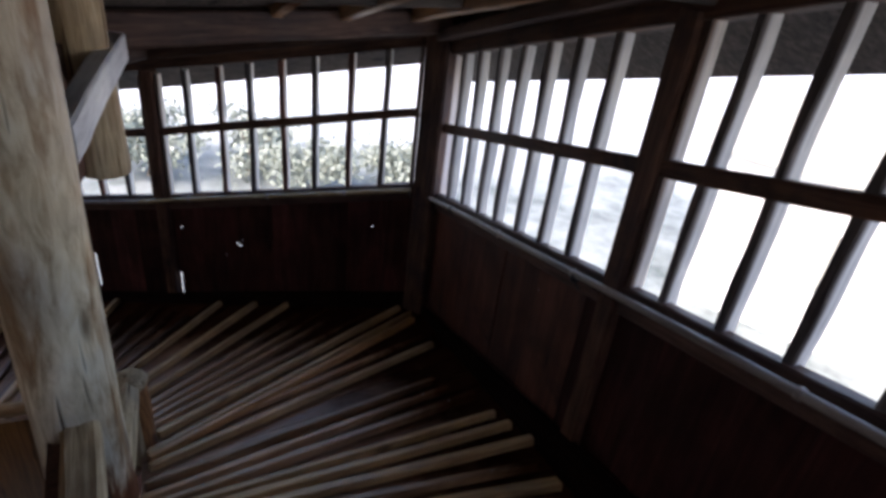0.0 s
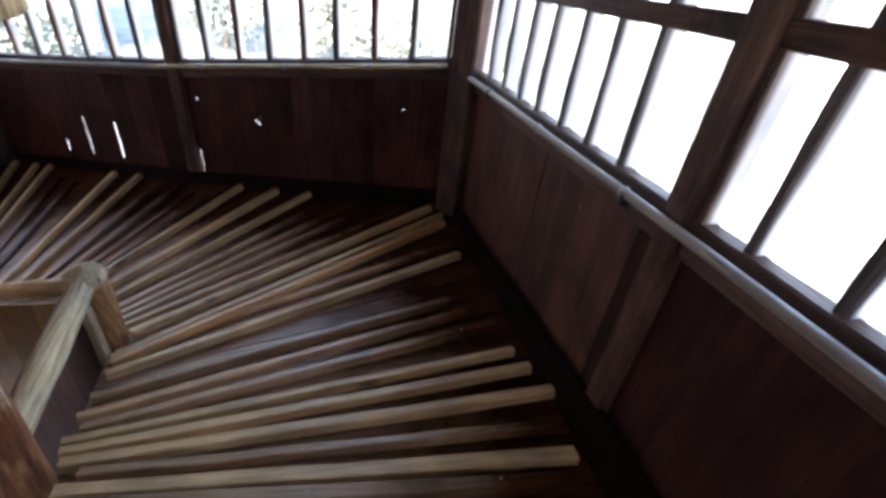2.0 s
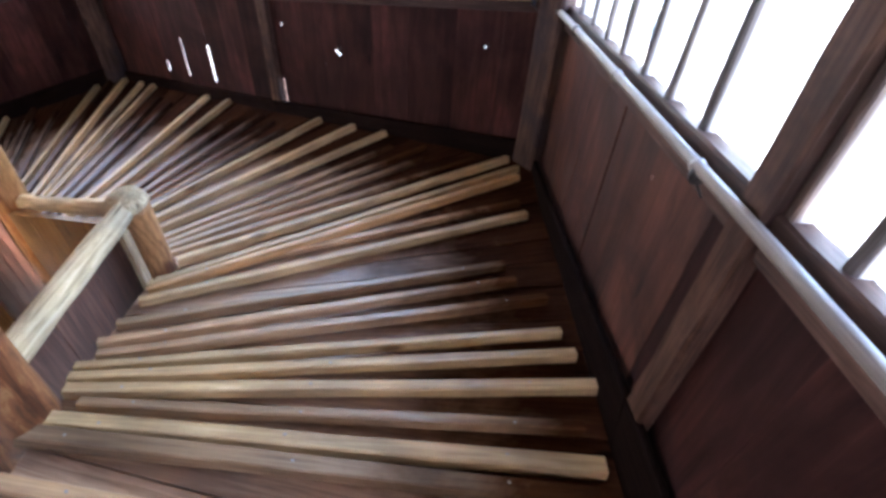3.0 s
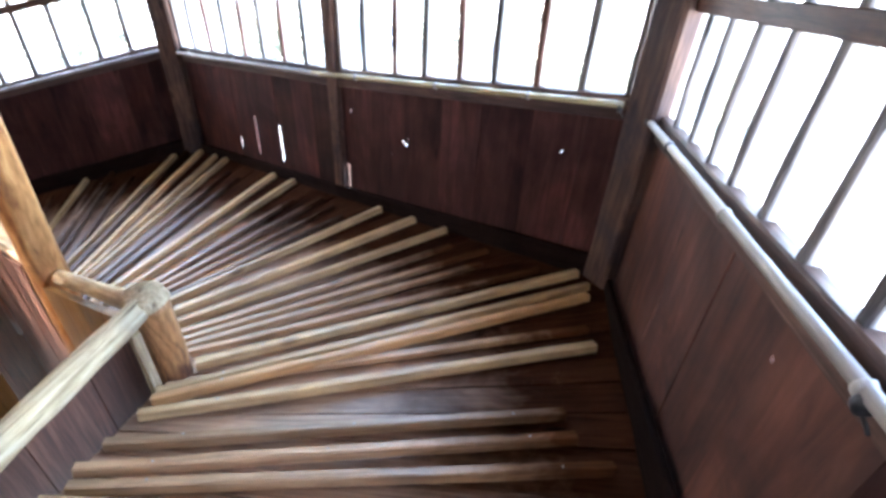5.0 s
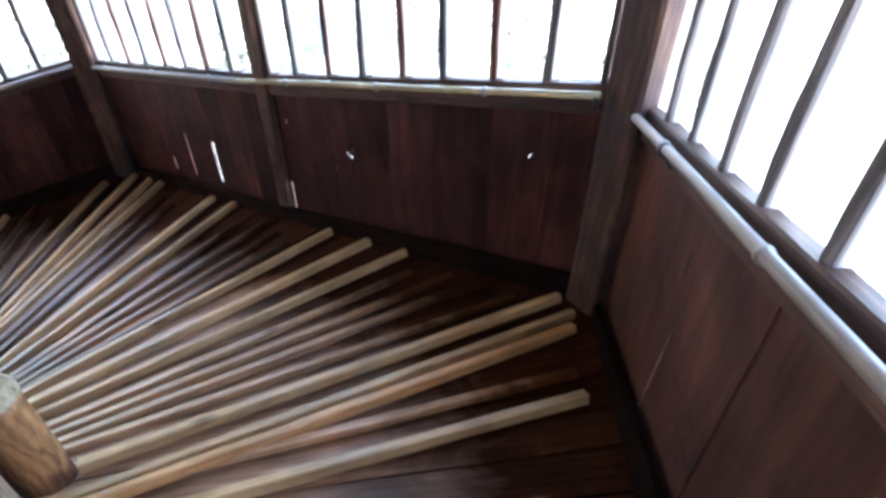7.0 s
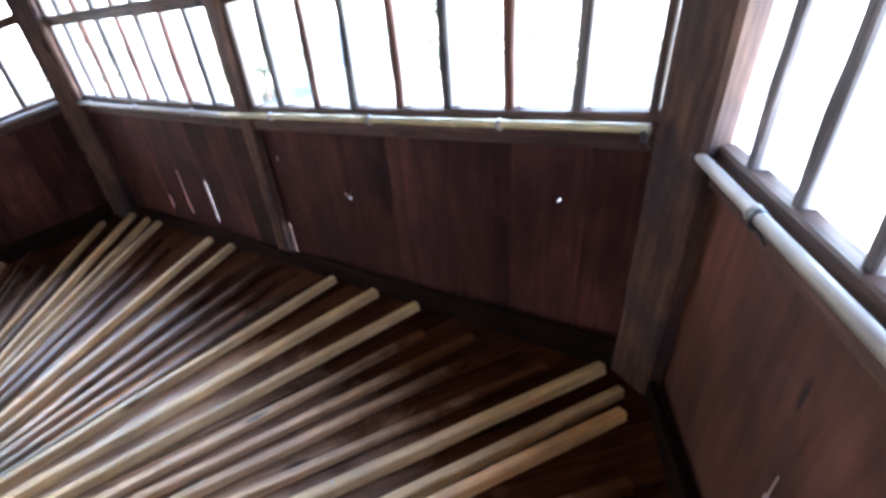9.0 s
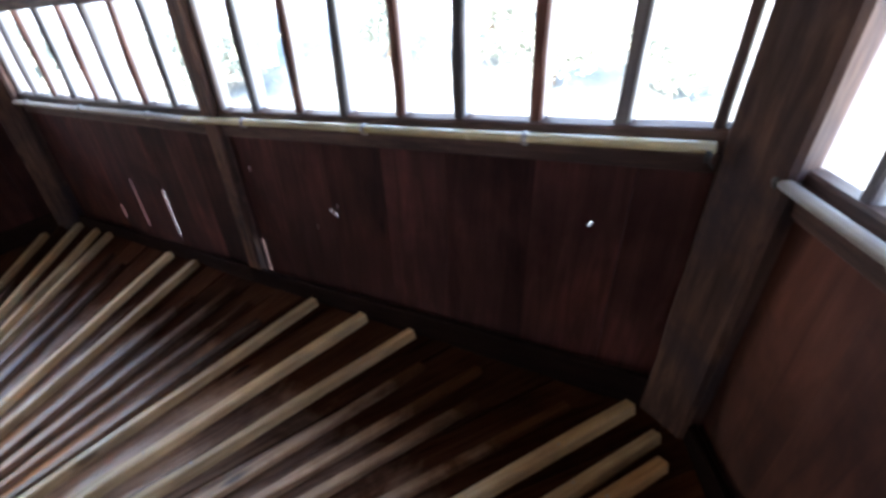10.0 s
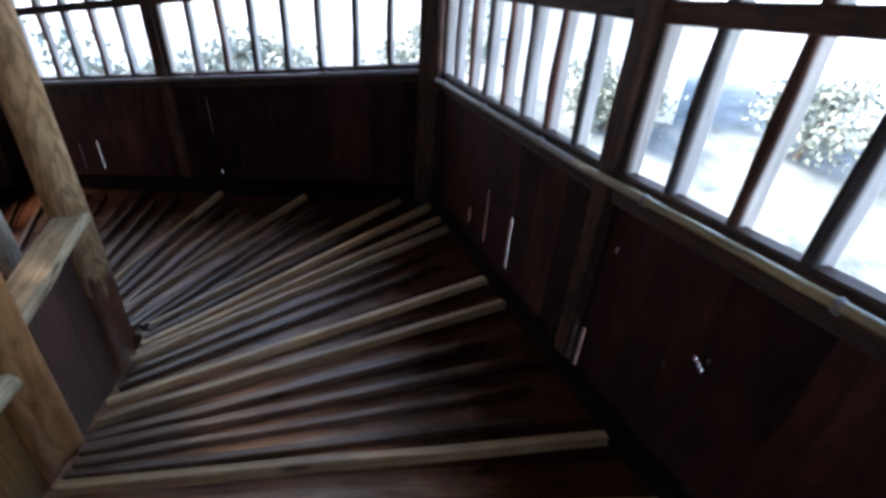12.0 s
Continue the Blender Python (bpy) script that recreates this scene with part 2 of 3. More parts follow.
M_GROUND = plain("hillside", (0.055, 0.068, 0.062), 0.95, 0.45, (0.2, 0.215, 0.205))
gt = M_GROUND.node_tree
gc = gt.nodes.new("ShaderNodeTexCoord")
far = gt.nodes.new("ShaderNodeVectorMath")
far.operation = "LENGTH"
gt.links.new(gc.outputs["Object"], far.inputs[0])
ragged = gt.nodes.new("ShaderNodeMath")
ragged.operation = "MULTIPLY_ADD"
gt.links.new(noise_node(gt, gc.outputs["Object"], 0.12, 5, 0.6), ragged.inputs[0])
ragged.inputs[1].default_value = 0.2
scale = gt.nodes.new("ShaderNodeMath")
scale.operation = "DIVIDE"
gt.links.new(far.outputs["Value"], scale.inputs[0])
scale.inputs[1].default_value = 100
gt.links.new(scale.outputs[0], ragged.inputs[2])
# vegetation near the tower; beyond it distance haze is painted as a pale ground
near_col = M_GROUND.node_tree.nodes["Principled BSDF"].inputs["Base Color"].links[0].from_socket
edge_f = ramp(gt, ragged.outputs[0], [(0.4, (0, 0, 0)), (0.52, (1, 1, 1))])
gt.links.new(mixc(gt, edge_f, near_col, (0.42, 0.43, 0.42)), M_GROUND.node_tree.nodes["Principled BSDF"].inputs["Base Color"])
# leaf colour lifted paler and greyer to stand in for haze
M_LEAF = plain("hazed_leaf_green", (0.13, 0.15, 0.115), 0.6, 1.5, (0.2, 0.22, 0.18))
M_BARK = plain("bark", (0.1, 0.07, 0.05), 0.9, 8, (0.2, 0.15, 0.11))
M_ROOF = plain("roof_metal", (0.2, 0.195, 0.165), 0.6, 3, (0.3, 0.29, 0.25))
M_PLASTER = plain("plaster", (0.6, 0.58, 0.54), 0.85, 4, (0.72, 0.7, 0.66))
M_TIE = plain("black_wire", (0.015, 0.015, 0.016), 0.45, 60, (0.04, 0.04, 0.042))
M_IRON = plain("nail_iron", (0.25, 0.24, 0.23), 0.35, 40, (0.4, 0.39, 0.38))


# ---- plan of the spiral ramp ----
CX, CY = -2.06, 0.37
OUTER = [(-0.11, 3.40), (1.80, 0.157), (-0.176, -2.66), (-3.94, -2.66), (-6.21, 0.047), (-3.94, 3.40)]
INNER = [(-1.05, 1.66), (-0.05, 0.36), (-1.05, -0.92), (-3.07, -0.92), (-4.07, 0.37), (-3.07, 1.66)]
CORE = [(CX + 0.62 * (x - CX), CY + 0.62 * (y - CY)) for x, y in INNER]
Z0, DROP = -0.66, 0.80
# hand-set timbers: how far each side's sill line departs from the even slope, as (metres along, rise)
SETTLED = {-1: ((0.0, -0.035), (1.88, -0.045), (3.83, 0.012)), 0: ((0.0, -0.05), (3.76, 0.12)), -2: ((0.0, 0.012), (4.05, 0.012))}
MIDS = {-2: 1.38, -1: 1.36, 0: 1.315}
SILL, MID, TOP, CEIL = 0.90, 1.32, 1.74, 1.95


def ring(poly, k):
    """The point at k corners along a polygon; the ramp rises with k."""
    n = math.floor(k)
    f = k - n
    (ax, ay), (bx, by) = poly[n % 6], poly[(n + 1) % 6]
    return Vector((ax + f * (bx - ax), ay + f * (by - ay), 0))


def floor_z(k):
    return Z0 + DROP * k


def meet(poly, k):
    """Where the spoke from the centre towards k on the outer wall crosses a smaller polygon."""
    c = Vector((CX, CY, 0))
    d = ring(OUTER, k) - c
    for i in range(6):
        a = Vector((*poly[i], 0)) - c
        e = Vector((*poly[(i + 1) % 6], 0)) - c - a
        det = e.x * d.y - e.y * d.x
        if abs(det) > 1e-9:
            s, f = (e.x * a.y - e.y * a.x) / det, (d.x * a.y - d.y * a.x) / det
            if s > 0 and -1e-6 <= f <= 1 + 1e-6:
                return c + d * s
    return c


def k_at(x, y, near=0.0):
    """The corner count k of the spoke through (x, y)."""
    c, d = Vector((CX, CY, 0)), Vector((x - CX, y - CY, 0))
    for n in range(-3, 3):
        a = ring(OUTER, n) - c
        e = ring(OUTER, n + 1) - c - a
        det = e.x * d.y - e.y * d.x
        if abs(det) > 1e-9:
            s, f = (e.x * a.y - e.y * a.x) / det, (d.x * a.y - d.y * a.x) / det
            if s > 0 and -1e-6 <= f <= 1 + 1e-6:
                return n + f, 1 / s
    return 0.0, 1.0


def sag(k, r):
    """The boards dip a little towards the outer wall on the lower part of the ramp."""
    return -0.055 * max(0.0, min(1.0, (0.42 - k) / 0.3)) * max(0.0, (r - 0.5) / 0.5)


def deck(x, y):
    k, r = k_at(x, y)
    return floor_z(k) + sag(k, r)


# ---- mesh helpers ----
def link(name, verts, faces, material, parent=None, label="", smooth=False):
    me = bpy.data.meshes.new(name)
    me.from_pydata([tuple(v) for v in verts], [], faces)
    me.materials.append(material)
    if smooth:
        me.polygons.foreach_set("use_smooth", [True] * len(me.polygons))
    ob = new(name, me)
    ob.parent = parent
    if label:
        tagged(ob, label)
    return ob


def empty(name, at=(0, 0, 0)):
    ob = new(name)
    ob.location = at
    ob.empty_display_size = 0.1
    return ob


def place(ob, m):
    """Set a part's pose in the world, whatever its parent's place."""
    if ob.parent:
        base = Matrix.Translation(ob.parent.location)
        if ob.parent.parent:
            base = Matrix.Translation(ob.parent.parent.location) @ base
        ob.matrix_basis = base.inverted() @ m
    else:
        ob.matrix_basis = m
    return ob


def axes(p, q, up=(0, 0, 1)):
    x = (Vector(q) - Vector(p)).normalized()
    z = Vector(up) - x * x.dot(Vector(up))
    if z.length < 1e-4:
        z = Vector((0, 1, 0)) - x * x.y
    z.normalize()
    y = z.cross(x)
    m = Matrix((x, y, z)).transposed().to_4x4()
    m.translation = Vector(p)
    return m


def beam(name, p, q, w, t, material, parent=None, up=(0, 0, 1), edge=0.004, wob=0.002, segs=6, taper=1.0, label="", seed=0):
    """A timber from p to q, w wide and t thick with eased edges and a little hand-made waviness. Local x runs along it."""
    p, q = Vector(p), Vector(q)
    length = (q - p).length
    verts, faces = [], []
    e = min(edge, w * 0.3, t * 0.3)
    for i in range(segs + 1):
        f = i / segs
        s = 1 + (taper - 1) * f
        hw, ht = w / 2 * s, t / 2
        oy = wob * noise.noise((f * length * 2.3 + seed * 7.1, seed * 3.3, 1.7))
        oz = wob * noise.noise((f * length * 2.3 + seed * 5.1, 9.2, seed * 2.1))
        for y, z in ((-hw + e, -ht), (hw - e, -ht), (hw, -ht + e), (hw, ht - e), (hw - e, ht), (-hw + e, ht), (-hw, ht - e), (-hw, -ht + e)):
            jit = wob * 0.5 * noise.noise((f * length * 6 + y * 31, z * 29, seed * 1.9))
            verts.append((f * length, y + oy + jit, z + oz + jit))
    for i in range(segs):
        for j in range(8):
            a, b = i * 8 + j, i * 8 + (j + 1) % 8
            faces.append((a, b, b + 8, a + 8))
    faces.append(tuple(range(7, -1, -1)))
    faces.append(tuple(range(segs * 8, segs * 8 + 8)))
    ob = link(name, verts, faces, material, parent, label)
    return place(ob, axes(p, q, up))


def log(name, p, q, r0, r1, material, parent=None, seed=0, rough=0.06, sides=22, segs=14, label="", dome=0.0):
    """A peeled round log with an uneven skin. Local x runs along it."""
    p, q = Vector(p), Vector(q)
    length = (q - p).length
    verts, faces = [], []
    for i in range(segs + 1):
        f = i / segs
        r = r0 + (r1 - r0) * f
        if dome and i == segs:
            r *= 0.86
        oy, oz = 0.08 * r0 * noise.noise((f * 3, seed, 0.3)), 0.08 * r0 * noise.noise((f * 3, seed, 8.3))
        for j in range(sides):
            a = 2 * math.pi * j / sides
            n = noise.noise((math.cos(a) * 1.3 + seed, math.sin(a) * 1.3, f * length * 2.2)) + 0.5 * noise.noise((math.cos(a) * 4 + seed, math.sin(a) * 4, f * length * 5))
            rr = r * (1 + rough * n)
            verts.append((f * length, rr * math.cos(a) + oy, rr * math.sin(a) + oz))
    for i in range(segs):
        for j in range(sides):
            a, b = i * sides + j, i * sides + (j + 1) % sides
            faces.append((a, b, b + sides, a + sides))
    faces.append(tuple(range(sides - 1, -1, -1)))
    faces.append(tuple(range(segs * sides, segs * sides + sides)))
    ob = link(name, verts, faces, material, parent, label, smooth=True)
    return place(ob, axes(p, q))


def boxes(name, parts, material, parent, m):
    """One board cut from several boxes (x0, x1, y0, y1, z0, z1); local x is its length."""
    verts, faces = [], []
    for x0, x1, y0, y1, z0, z1 in parts:
        b = len(verts)
        verts += [(x, y, z) for x in (x0, x1) for y in (y0, y1) for z in (z0, z1)]
        faces += [tuple(b + i for i in f) for f in ((0, 1, 3, 2), (4, 6, 7, 5), (0, 4, 5, 1), (2, 3, 7, 6), (0, 2, 6, 4), (1, 5, 7, 3))]
    ob = link(name, verts, faces, material, parent)
    return place(ob, m)


# ---- outer walls, one for each side of the hexagon ----
class Side:
    """Side n runs down from corner n+1 ... measured from corner n: u metres along, d outwards, h above the ramp's edge."""

    def __init__(self, n):
        self.n = n
        a, b = ring(OUTER, n), ring(OUTER, n + 1)
        self.length = (b - a).length
        self.a, self.e = a, (b - a).normalized()
        mid = (a + b) / 2
        out = mid - Vector((CX, CY, 0))
        nrm = Vector((self.e.y, -self.e.x, 0))
        self.nrm = nrm if nrm.dot(out) > 0 else -nrm

    def z(self, u):
        return floor_z(self.n + u / self.length)

    def at(self, u, d, h):
        p = self.a + self.e * u + self.nrm * d
        p.z = self.z(u) + h
        marks = SETTLED.get(self.n, ())
        for (ua, za), (ub, zb) in zip(marks, marks[1:]):
            if u <= ub or ub == marks[-1][0]:
                p.z += za + (zb - za) * (u - ua) / (ub - ua)
                break
        return p


def board(name, side, u0, u1, zlo, zhi, d, thick, material, parent, holes=()):
    """An upright wall board; holes are (u, width, z_low, z_high) cut clean through."""
    parts = []
    spans = sorted(holes)
    m = Matrix((Vector((0, 0, 1)), side.e, side.nrm)).transposed().to_4x4()
    m.translation = side.at((u0 + u1) / 2, d, 0) * 1.0
    c = (u0 + u1) / 2
    m.translation.z = zlo
    cuts = [u0]
    for u, w, a, b in spans:
        lo, hi = max(u - w / 2, u0), min(u + w / 2, u1)
        if lo > cuts[-1] + 1e-4:
            parts.append((0, zhi - zlo, cuts[-1] - c, lo - c, 0, thick))
        parts.append((0, a - zlo, lo - c, hi - c, 0, thick))
        parts.append((b - zlo, zhi - zlo, lo - c, hi - c, 0, thick))
        cuts.append(hi)
    if u1 > cuts[-1] + 1e-4:
        parts.append((0, zhi - zlo, cuts[-1] - c, u1 - c, 0, thick))
    return boxes(name, parts, material, parent, m)


SIDE_NAMES = {-1: "wall_north", 0: "wall_east", -2: "wall_west", 1: "wall_south_east", 2: "wall_south", -3: "wall_south_west"}
# gaps and knot holes in the parapet boards: side -> (u, width, z_low, z_high); u from the corner with the lower number
L_N, L_W = 3.764, 4.05
HOLES = {
    -1: [(L_N - 0.331, 0.007, -0.165, -0.152), (L_N - 0.324, 0.007, -0.155, -0.143), (L_N - 1.33, 0.014, -0.508, -0.487), (L_N - 1.316, 0.014, -0.515, -0.492), (L_N - 1.302, 0.014, -0.522, -0.501), (L_N - 1.29, 0.008, -0.475, -0.455), (L_N - 1.42, 0.007, -0.63, -0.6),
         (L_N - 1.765, 0.014, -0.47, -0.442), (L_N - 1.817, 0.02, -1.055, -0.85), (L_N - 2.54, 0.022, -1.14, -0.84), (L_N - 2.832, 0.02, -1.19, -0.87), (L_N - 3.07, 0.02, -1.23, -1.13)],
    0: [*((0.688 + 0.0066 * i, 0.0066, -0.53 + 0.072 * i, -0.45 + 0.072 * i) for i in range(6)), (1.392, 0.014, 0.322, 0.337), (2.633, 0.005, 0.3, 0.5)],
    -2: [(L_W - 3.065, 0.014, -1.965, -1.726), (L_W - 2.866, 0.014, -1.908, -1.661), (L_W - 1.718, 0.008, -1.365, -1.07), (L_W - 1.70, 0.012, -1.69, -1.65)],
}


def build_side(n):
    s = Side(n)
    rnd = random.Random(50 + n)
    wall = tagged(empty(SIDE_NAMES[n], s.at(s.length / 2, 0, 0)), "dark reddish plank parapet under a timber window grille", "wall", kind="structure")
    half = {0: 1.86, -1: 1.882}.get(n, s.length / 2)
    mid = MIDS.get(n, MID)
    seams = [0.02]
    marks = sorted(h[0] for h in HOLES.get(n, ()) if h[3] - h[2] > 0.14)
    while seams[-1] < s.length - 0.02:
        nxt = seams[-1] + (rnd.uniform(0.28, 0.42) if n == 0 else rnd.uniform(0.2, 0.31))
        for mk in marks:
            if seams[-1] + 0.08 < mk < nxt + 0.1:
                nxt = mk
                break
        seams.append(min(nxt, s.length - 0.02))
        if s.length - 0.02 - seams[-1] < 0.1:
            seams[-1] = s.length - 0.02
    for a, b in zip(seams, seams[1:]):
        holes = [h for h in HOLES.get(n, ()) if a - 0.001 <= h[0] <= b + 0.001]
        off = rnd.uniform(0, 0.006)
        low, high = min(s.z(a), s.z(b)) - 0.15, s.at((a + b) / 2, 0, SILL - 0.04).z
        # only east boards up to the middle post get the lit tone
        plank = board("plank", s, a, b - 0.001, low, high, off, 0.012, M_PANEL_BROWN_LIT if n == 0 and b < half + 0.2 else M_PANEL, wall, holes)
        rise = (s.at(b, 0, 0).z - s.at(a, 0, 0).z) / (b - a)
        for v in plank.data.vertices:
            if abs(v.co.x - (high - low)) < 1e-4:
                v.co.x += v.co.y * rise
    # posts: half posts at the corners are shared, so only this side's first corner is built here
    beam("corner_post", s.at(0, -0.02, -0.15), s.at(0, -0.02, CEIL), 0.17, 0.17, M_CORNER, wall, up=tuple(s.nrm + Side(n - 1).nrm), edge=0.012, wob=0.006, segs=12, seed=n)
    beam("middle_post", s.at(half, 0.002, -0.1), s.at(half, 0.002, TOP + 0.03), 0.09, 0.08, M_POST, wall, up=tuple(s.nrm), edge=0.008, wob=0.005, segs=12, seed=n + 20)
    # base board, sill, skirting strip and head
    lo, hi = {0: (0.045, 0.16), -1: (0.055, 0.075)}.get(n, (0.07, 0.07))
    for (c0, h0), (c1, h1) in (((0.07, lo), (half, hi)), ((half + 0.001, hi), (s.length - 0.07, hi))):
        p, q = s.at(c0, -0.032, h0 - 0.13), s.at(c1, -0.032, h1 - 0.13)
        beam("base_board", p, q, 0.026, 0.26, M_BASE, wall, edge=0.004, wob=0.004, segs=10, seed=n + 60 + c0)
    for c0, c1 in ((0.08, half), (half + 0.001, s.length - 0.08)):
        beam("sill", s.at(c0, 0.006, SILL - 0.036), s.at(c1, 0.006, SILL - 0.036), 0.05, 0.06, M_SILL, wall, edge=0.006, wob=0.004, segs=12, seed=n + 3 + c0)
    for c0, c1 in ((0.1, half - 0.055), (half + 0.055, s.length - 0.1)):
        beam("batten", s.at(c0, -0.012, SILL - 0.085), s.at(c1, -0.012, SILL - 0.085), 0.022, 0.05, M_SILL, wall, segs=8, seed=n + 5 + c0)
    beam("head_rail", s.at(0.08, 0.02, TOP + 0.035), s.at(s.length - 0.08, 0.02, TOP + 0.035), 0.09, 0.07, M_POST, wall, edge=0.006, wob=0.004, segs=16, seed=n + 4)
    beam("ceiling_plate", s.at(0.05, -0.06, TOP + 0.1), s.at(s.length - 0.05, -0.06, TOP + 0.1), 0.09, 0.055, M_SILL, wall, edge=0.005, wob=0.004, segs=16, seed=n + 6)
    beam("frieze_board", s.at(0, 0.05, (TOP + CEIL) / 2 + 0.03), s.at(s.length, 0.05, (TOP + CEIL) / 2 + 0.03), 0.02, CEIL - TOP + 0.06, M_CEIL, wall, segs=8, seed=n + 8)
    # window grille
    win = tagged(empty("window_" + str(n + 4), s.at(half, 0.05, SILL)), "open timber window grille of upright bars with one cross rail", "window", kind="structure")
    spans = {0: ((0.02, 1.812, 0.02), (1.908, 3.55, 1.848)), -1: ((0.082, 1.834, 0.082), (1.93, 3.689, 1.925))}.get(n, ((0.085, half - 0.048, 0.085), (half + 0.048, s.length - 0.085, half + 0.048)))
    for c0, c1, first in spans:
        beam("cross_rail", s.at(c0, 0.0, mid), s.at(c1, 0.0, mid), 0.03, 0.055, M_POST, win, segs=10, wob=0.004, seed=n + c0)
        gap = 0.2165 if n == 0 else (c1 - first) / 8
        for i in range(1, 8):
            u = first + gap * i + rnd.uniform(-0.006, 0.006)
            lean = rnd.uniform(-0.008, 0.008)
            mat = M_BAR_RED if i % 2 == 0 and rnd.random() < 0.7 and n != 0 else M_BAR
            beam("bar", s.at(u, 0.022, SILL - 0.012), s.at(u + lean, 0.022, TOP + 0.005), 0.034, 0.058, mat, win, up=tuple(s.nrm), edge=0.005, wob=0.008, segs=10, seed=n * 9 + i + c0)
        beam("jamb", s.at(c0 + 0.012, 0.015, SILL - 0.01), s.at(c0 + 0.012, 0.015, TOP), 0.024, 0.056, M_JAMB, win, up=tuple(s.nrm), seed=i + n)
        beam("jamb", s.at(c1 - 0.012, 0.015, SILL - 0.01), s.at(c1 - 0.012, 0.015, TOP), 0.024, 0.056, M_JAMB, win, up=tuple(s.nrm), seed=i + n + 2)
    # the roof's skirt outside
    verts, faces = [], []
    for i in range(9):
        u = -0.35 + (s.length + 0.7) * i / 8
        for d, h in ((0.09, TOP + 0.06), (0.3, TOP - 0.14), (0.33, TOP - 0.12), (0.1, TOP + 0.14)):
            verts.append(s.at(u, d, h))
    for i in range(8):
        for j in range(4):
            faces.append((i * 4 + j, i * 4 + (j + 1) % 4, i * 4 + 4 + (j + 1) % 4, i * 4 + 4 + j))
    faces += [(0, 3, 2, 1), (32, 33, 34, 35)]
    eave = link("eave", verts, faces, M_CEIL)
    tagged(eave, "grey weathered board eave outside the windows", "eave", kind="structure")
    return s


SIDES = {n: build_side(n) for n in range(-3, 3)}


# ---- ramp, ceiling, core ----
def helix_slab(name, inner, outer, h_top, h_bot, k0, k1, steps, material, r0=0.0, r1=1.0):
    verts, faces = [], []
    for i in range(steps + 1):
        k = k0 + (k1 - k0) * i / steps
        a, b = meet(inner, k), ring(outer, k) if outer is OUTER else meet(outer, k)
        p, q = a.lerp(b, r0), a.lerp(b, r1)
        for v, h in ((p, h_bot), (q, h_bot), (q, h_top), (p, h_top)):
            verts.append((v.x, v.y, floor_z(k) + h))
    for i in range(steps):
        for j in range(4):
            faces.append((i * 4 + j, i * 4 + (j + 1) % 4, i * 4 + 4 + (j + 1) % 4, i * 4 + 4 + j))
    faces += [(3, 2, 1, 0), tuple(steps * 4 + j for j in range(4))]
    return link(name, verts, faces, material)


floor = tagged(helix_slab("floor", INNER, OUTER, -0.1, -0.18, -3, 3, 72, M_FLOOR, 0.0, 0.99), "dark timber spiral ramp floor with raised foot cleats", "floor", kind="structure")
ceiling = tagged(helix_slab("ceiling", CORE, OUTER, CEIL + 0.06, CEIL, -3, 3, 72, M_CEIL, 0.0, 1.07), "grey board underside of the ramp above", "ceiling", kind="structure")
well = tagged(helix_slab("well_floor", CORE, INNER, -2.1, -2.16, -3, 3, 72, M_GUARD, 0.0, 1.1), "brown boards deep in the central well", "floor", kind="structure")
core = tagged(empty("core_wall", (CX, CY, 0)), "golden brown upright boards around the central well", "wall", kind="structure")
for i in range(42):
    k0, k1 = -3 + i / 7, -3 + (i + 1) / 7
    a, b = ring(CORE, k0), ring(CORE, k1)
    c = (a + b) / 2
    out = Vector((c.x - CX, c.y - CY, 0)).normalized()
    c += out * (0.027 if i % 2 else 0.0)
    beam("plank", (c.x, c.y, floor_z(k0) - 2.3), (c.x, c.y, floor_z(k1) + CEIL + 0.1), (b - a).length * 1.12, 0.025, M_CORE, core, up=tuple(out), segs=4, seed=i)
for n in range(-3, 3):
    a, b = ring(CORE, n), ring(CORE, n + 1)
    out = Vector(((a.x + b.x) / 2 - CX, (a.y + b.y) / 2 - CY, 0)).normalized() * 0.03
    for h in (0.25, 1.2):
        beam("core_rail", (a.x + out.x, a.y + out.y, floor_z(n) + h), (b.x + out.x, b.y + out.y, floor_z(n + 1) + h), 0.05, 0.12, M_CEIL, core, segs=5, seed=n + h)

# radial ceiling beams, cleats of the ramp above
for i, k in enumerate([-2.5, -2, -1.5, -1, -0.5, -0.22, 0, 0.18, 0.36, 0.5, 0.75, 1, 1.5, 2]):
    a, b = meet(CORE, k), ring(OUTER, k)
    big = abs(k * 2 - round(k * 2)) < 0.01
    w, t = (0.12, 0.13) if big else (0.07, 0.06)
    z = floor_z(k) + CEIL - t / 2 - 0.001
    o = beam("ceiling_beam", (a.x, a.y, z), (b.x, b.y, z), w, t, M_CEIL if i % 2 else M_SILL, edge=0.01, wob=0.008, segs=10, seed=i + 70)
    tagged(o, "grey squared timber beam under the ceiling boards", "beam", "ceiling beams", "structure")

# battens that run along under the ceiling boards
for i, (a, b) in enumerate([((-0.33, 3.2), (1.15, 1.05)), ((-1.25, 3.16), (0.05, 1.4)), ((-0.85, 3.2), (0.55, 1.25))]):
    za, zb = floor_z(k_at(*a)[0]) + CEIL - 0.045, floor_z(k_at(*b)[0]) + CEIL - 0.045
    o = beam("ceiling_batten", (*a, za), (*b, zb), 0.055, 0.06, M_OLD, edge=0.006, wob=0.006, segs=10, seed=i + 90)
    tagged(o, "pale sawn batten under the ceiling boards", "batten", "ceiling battens", "structure")

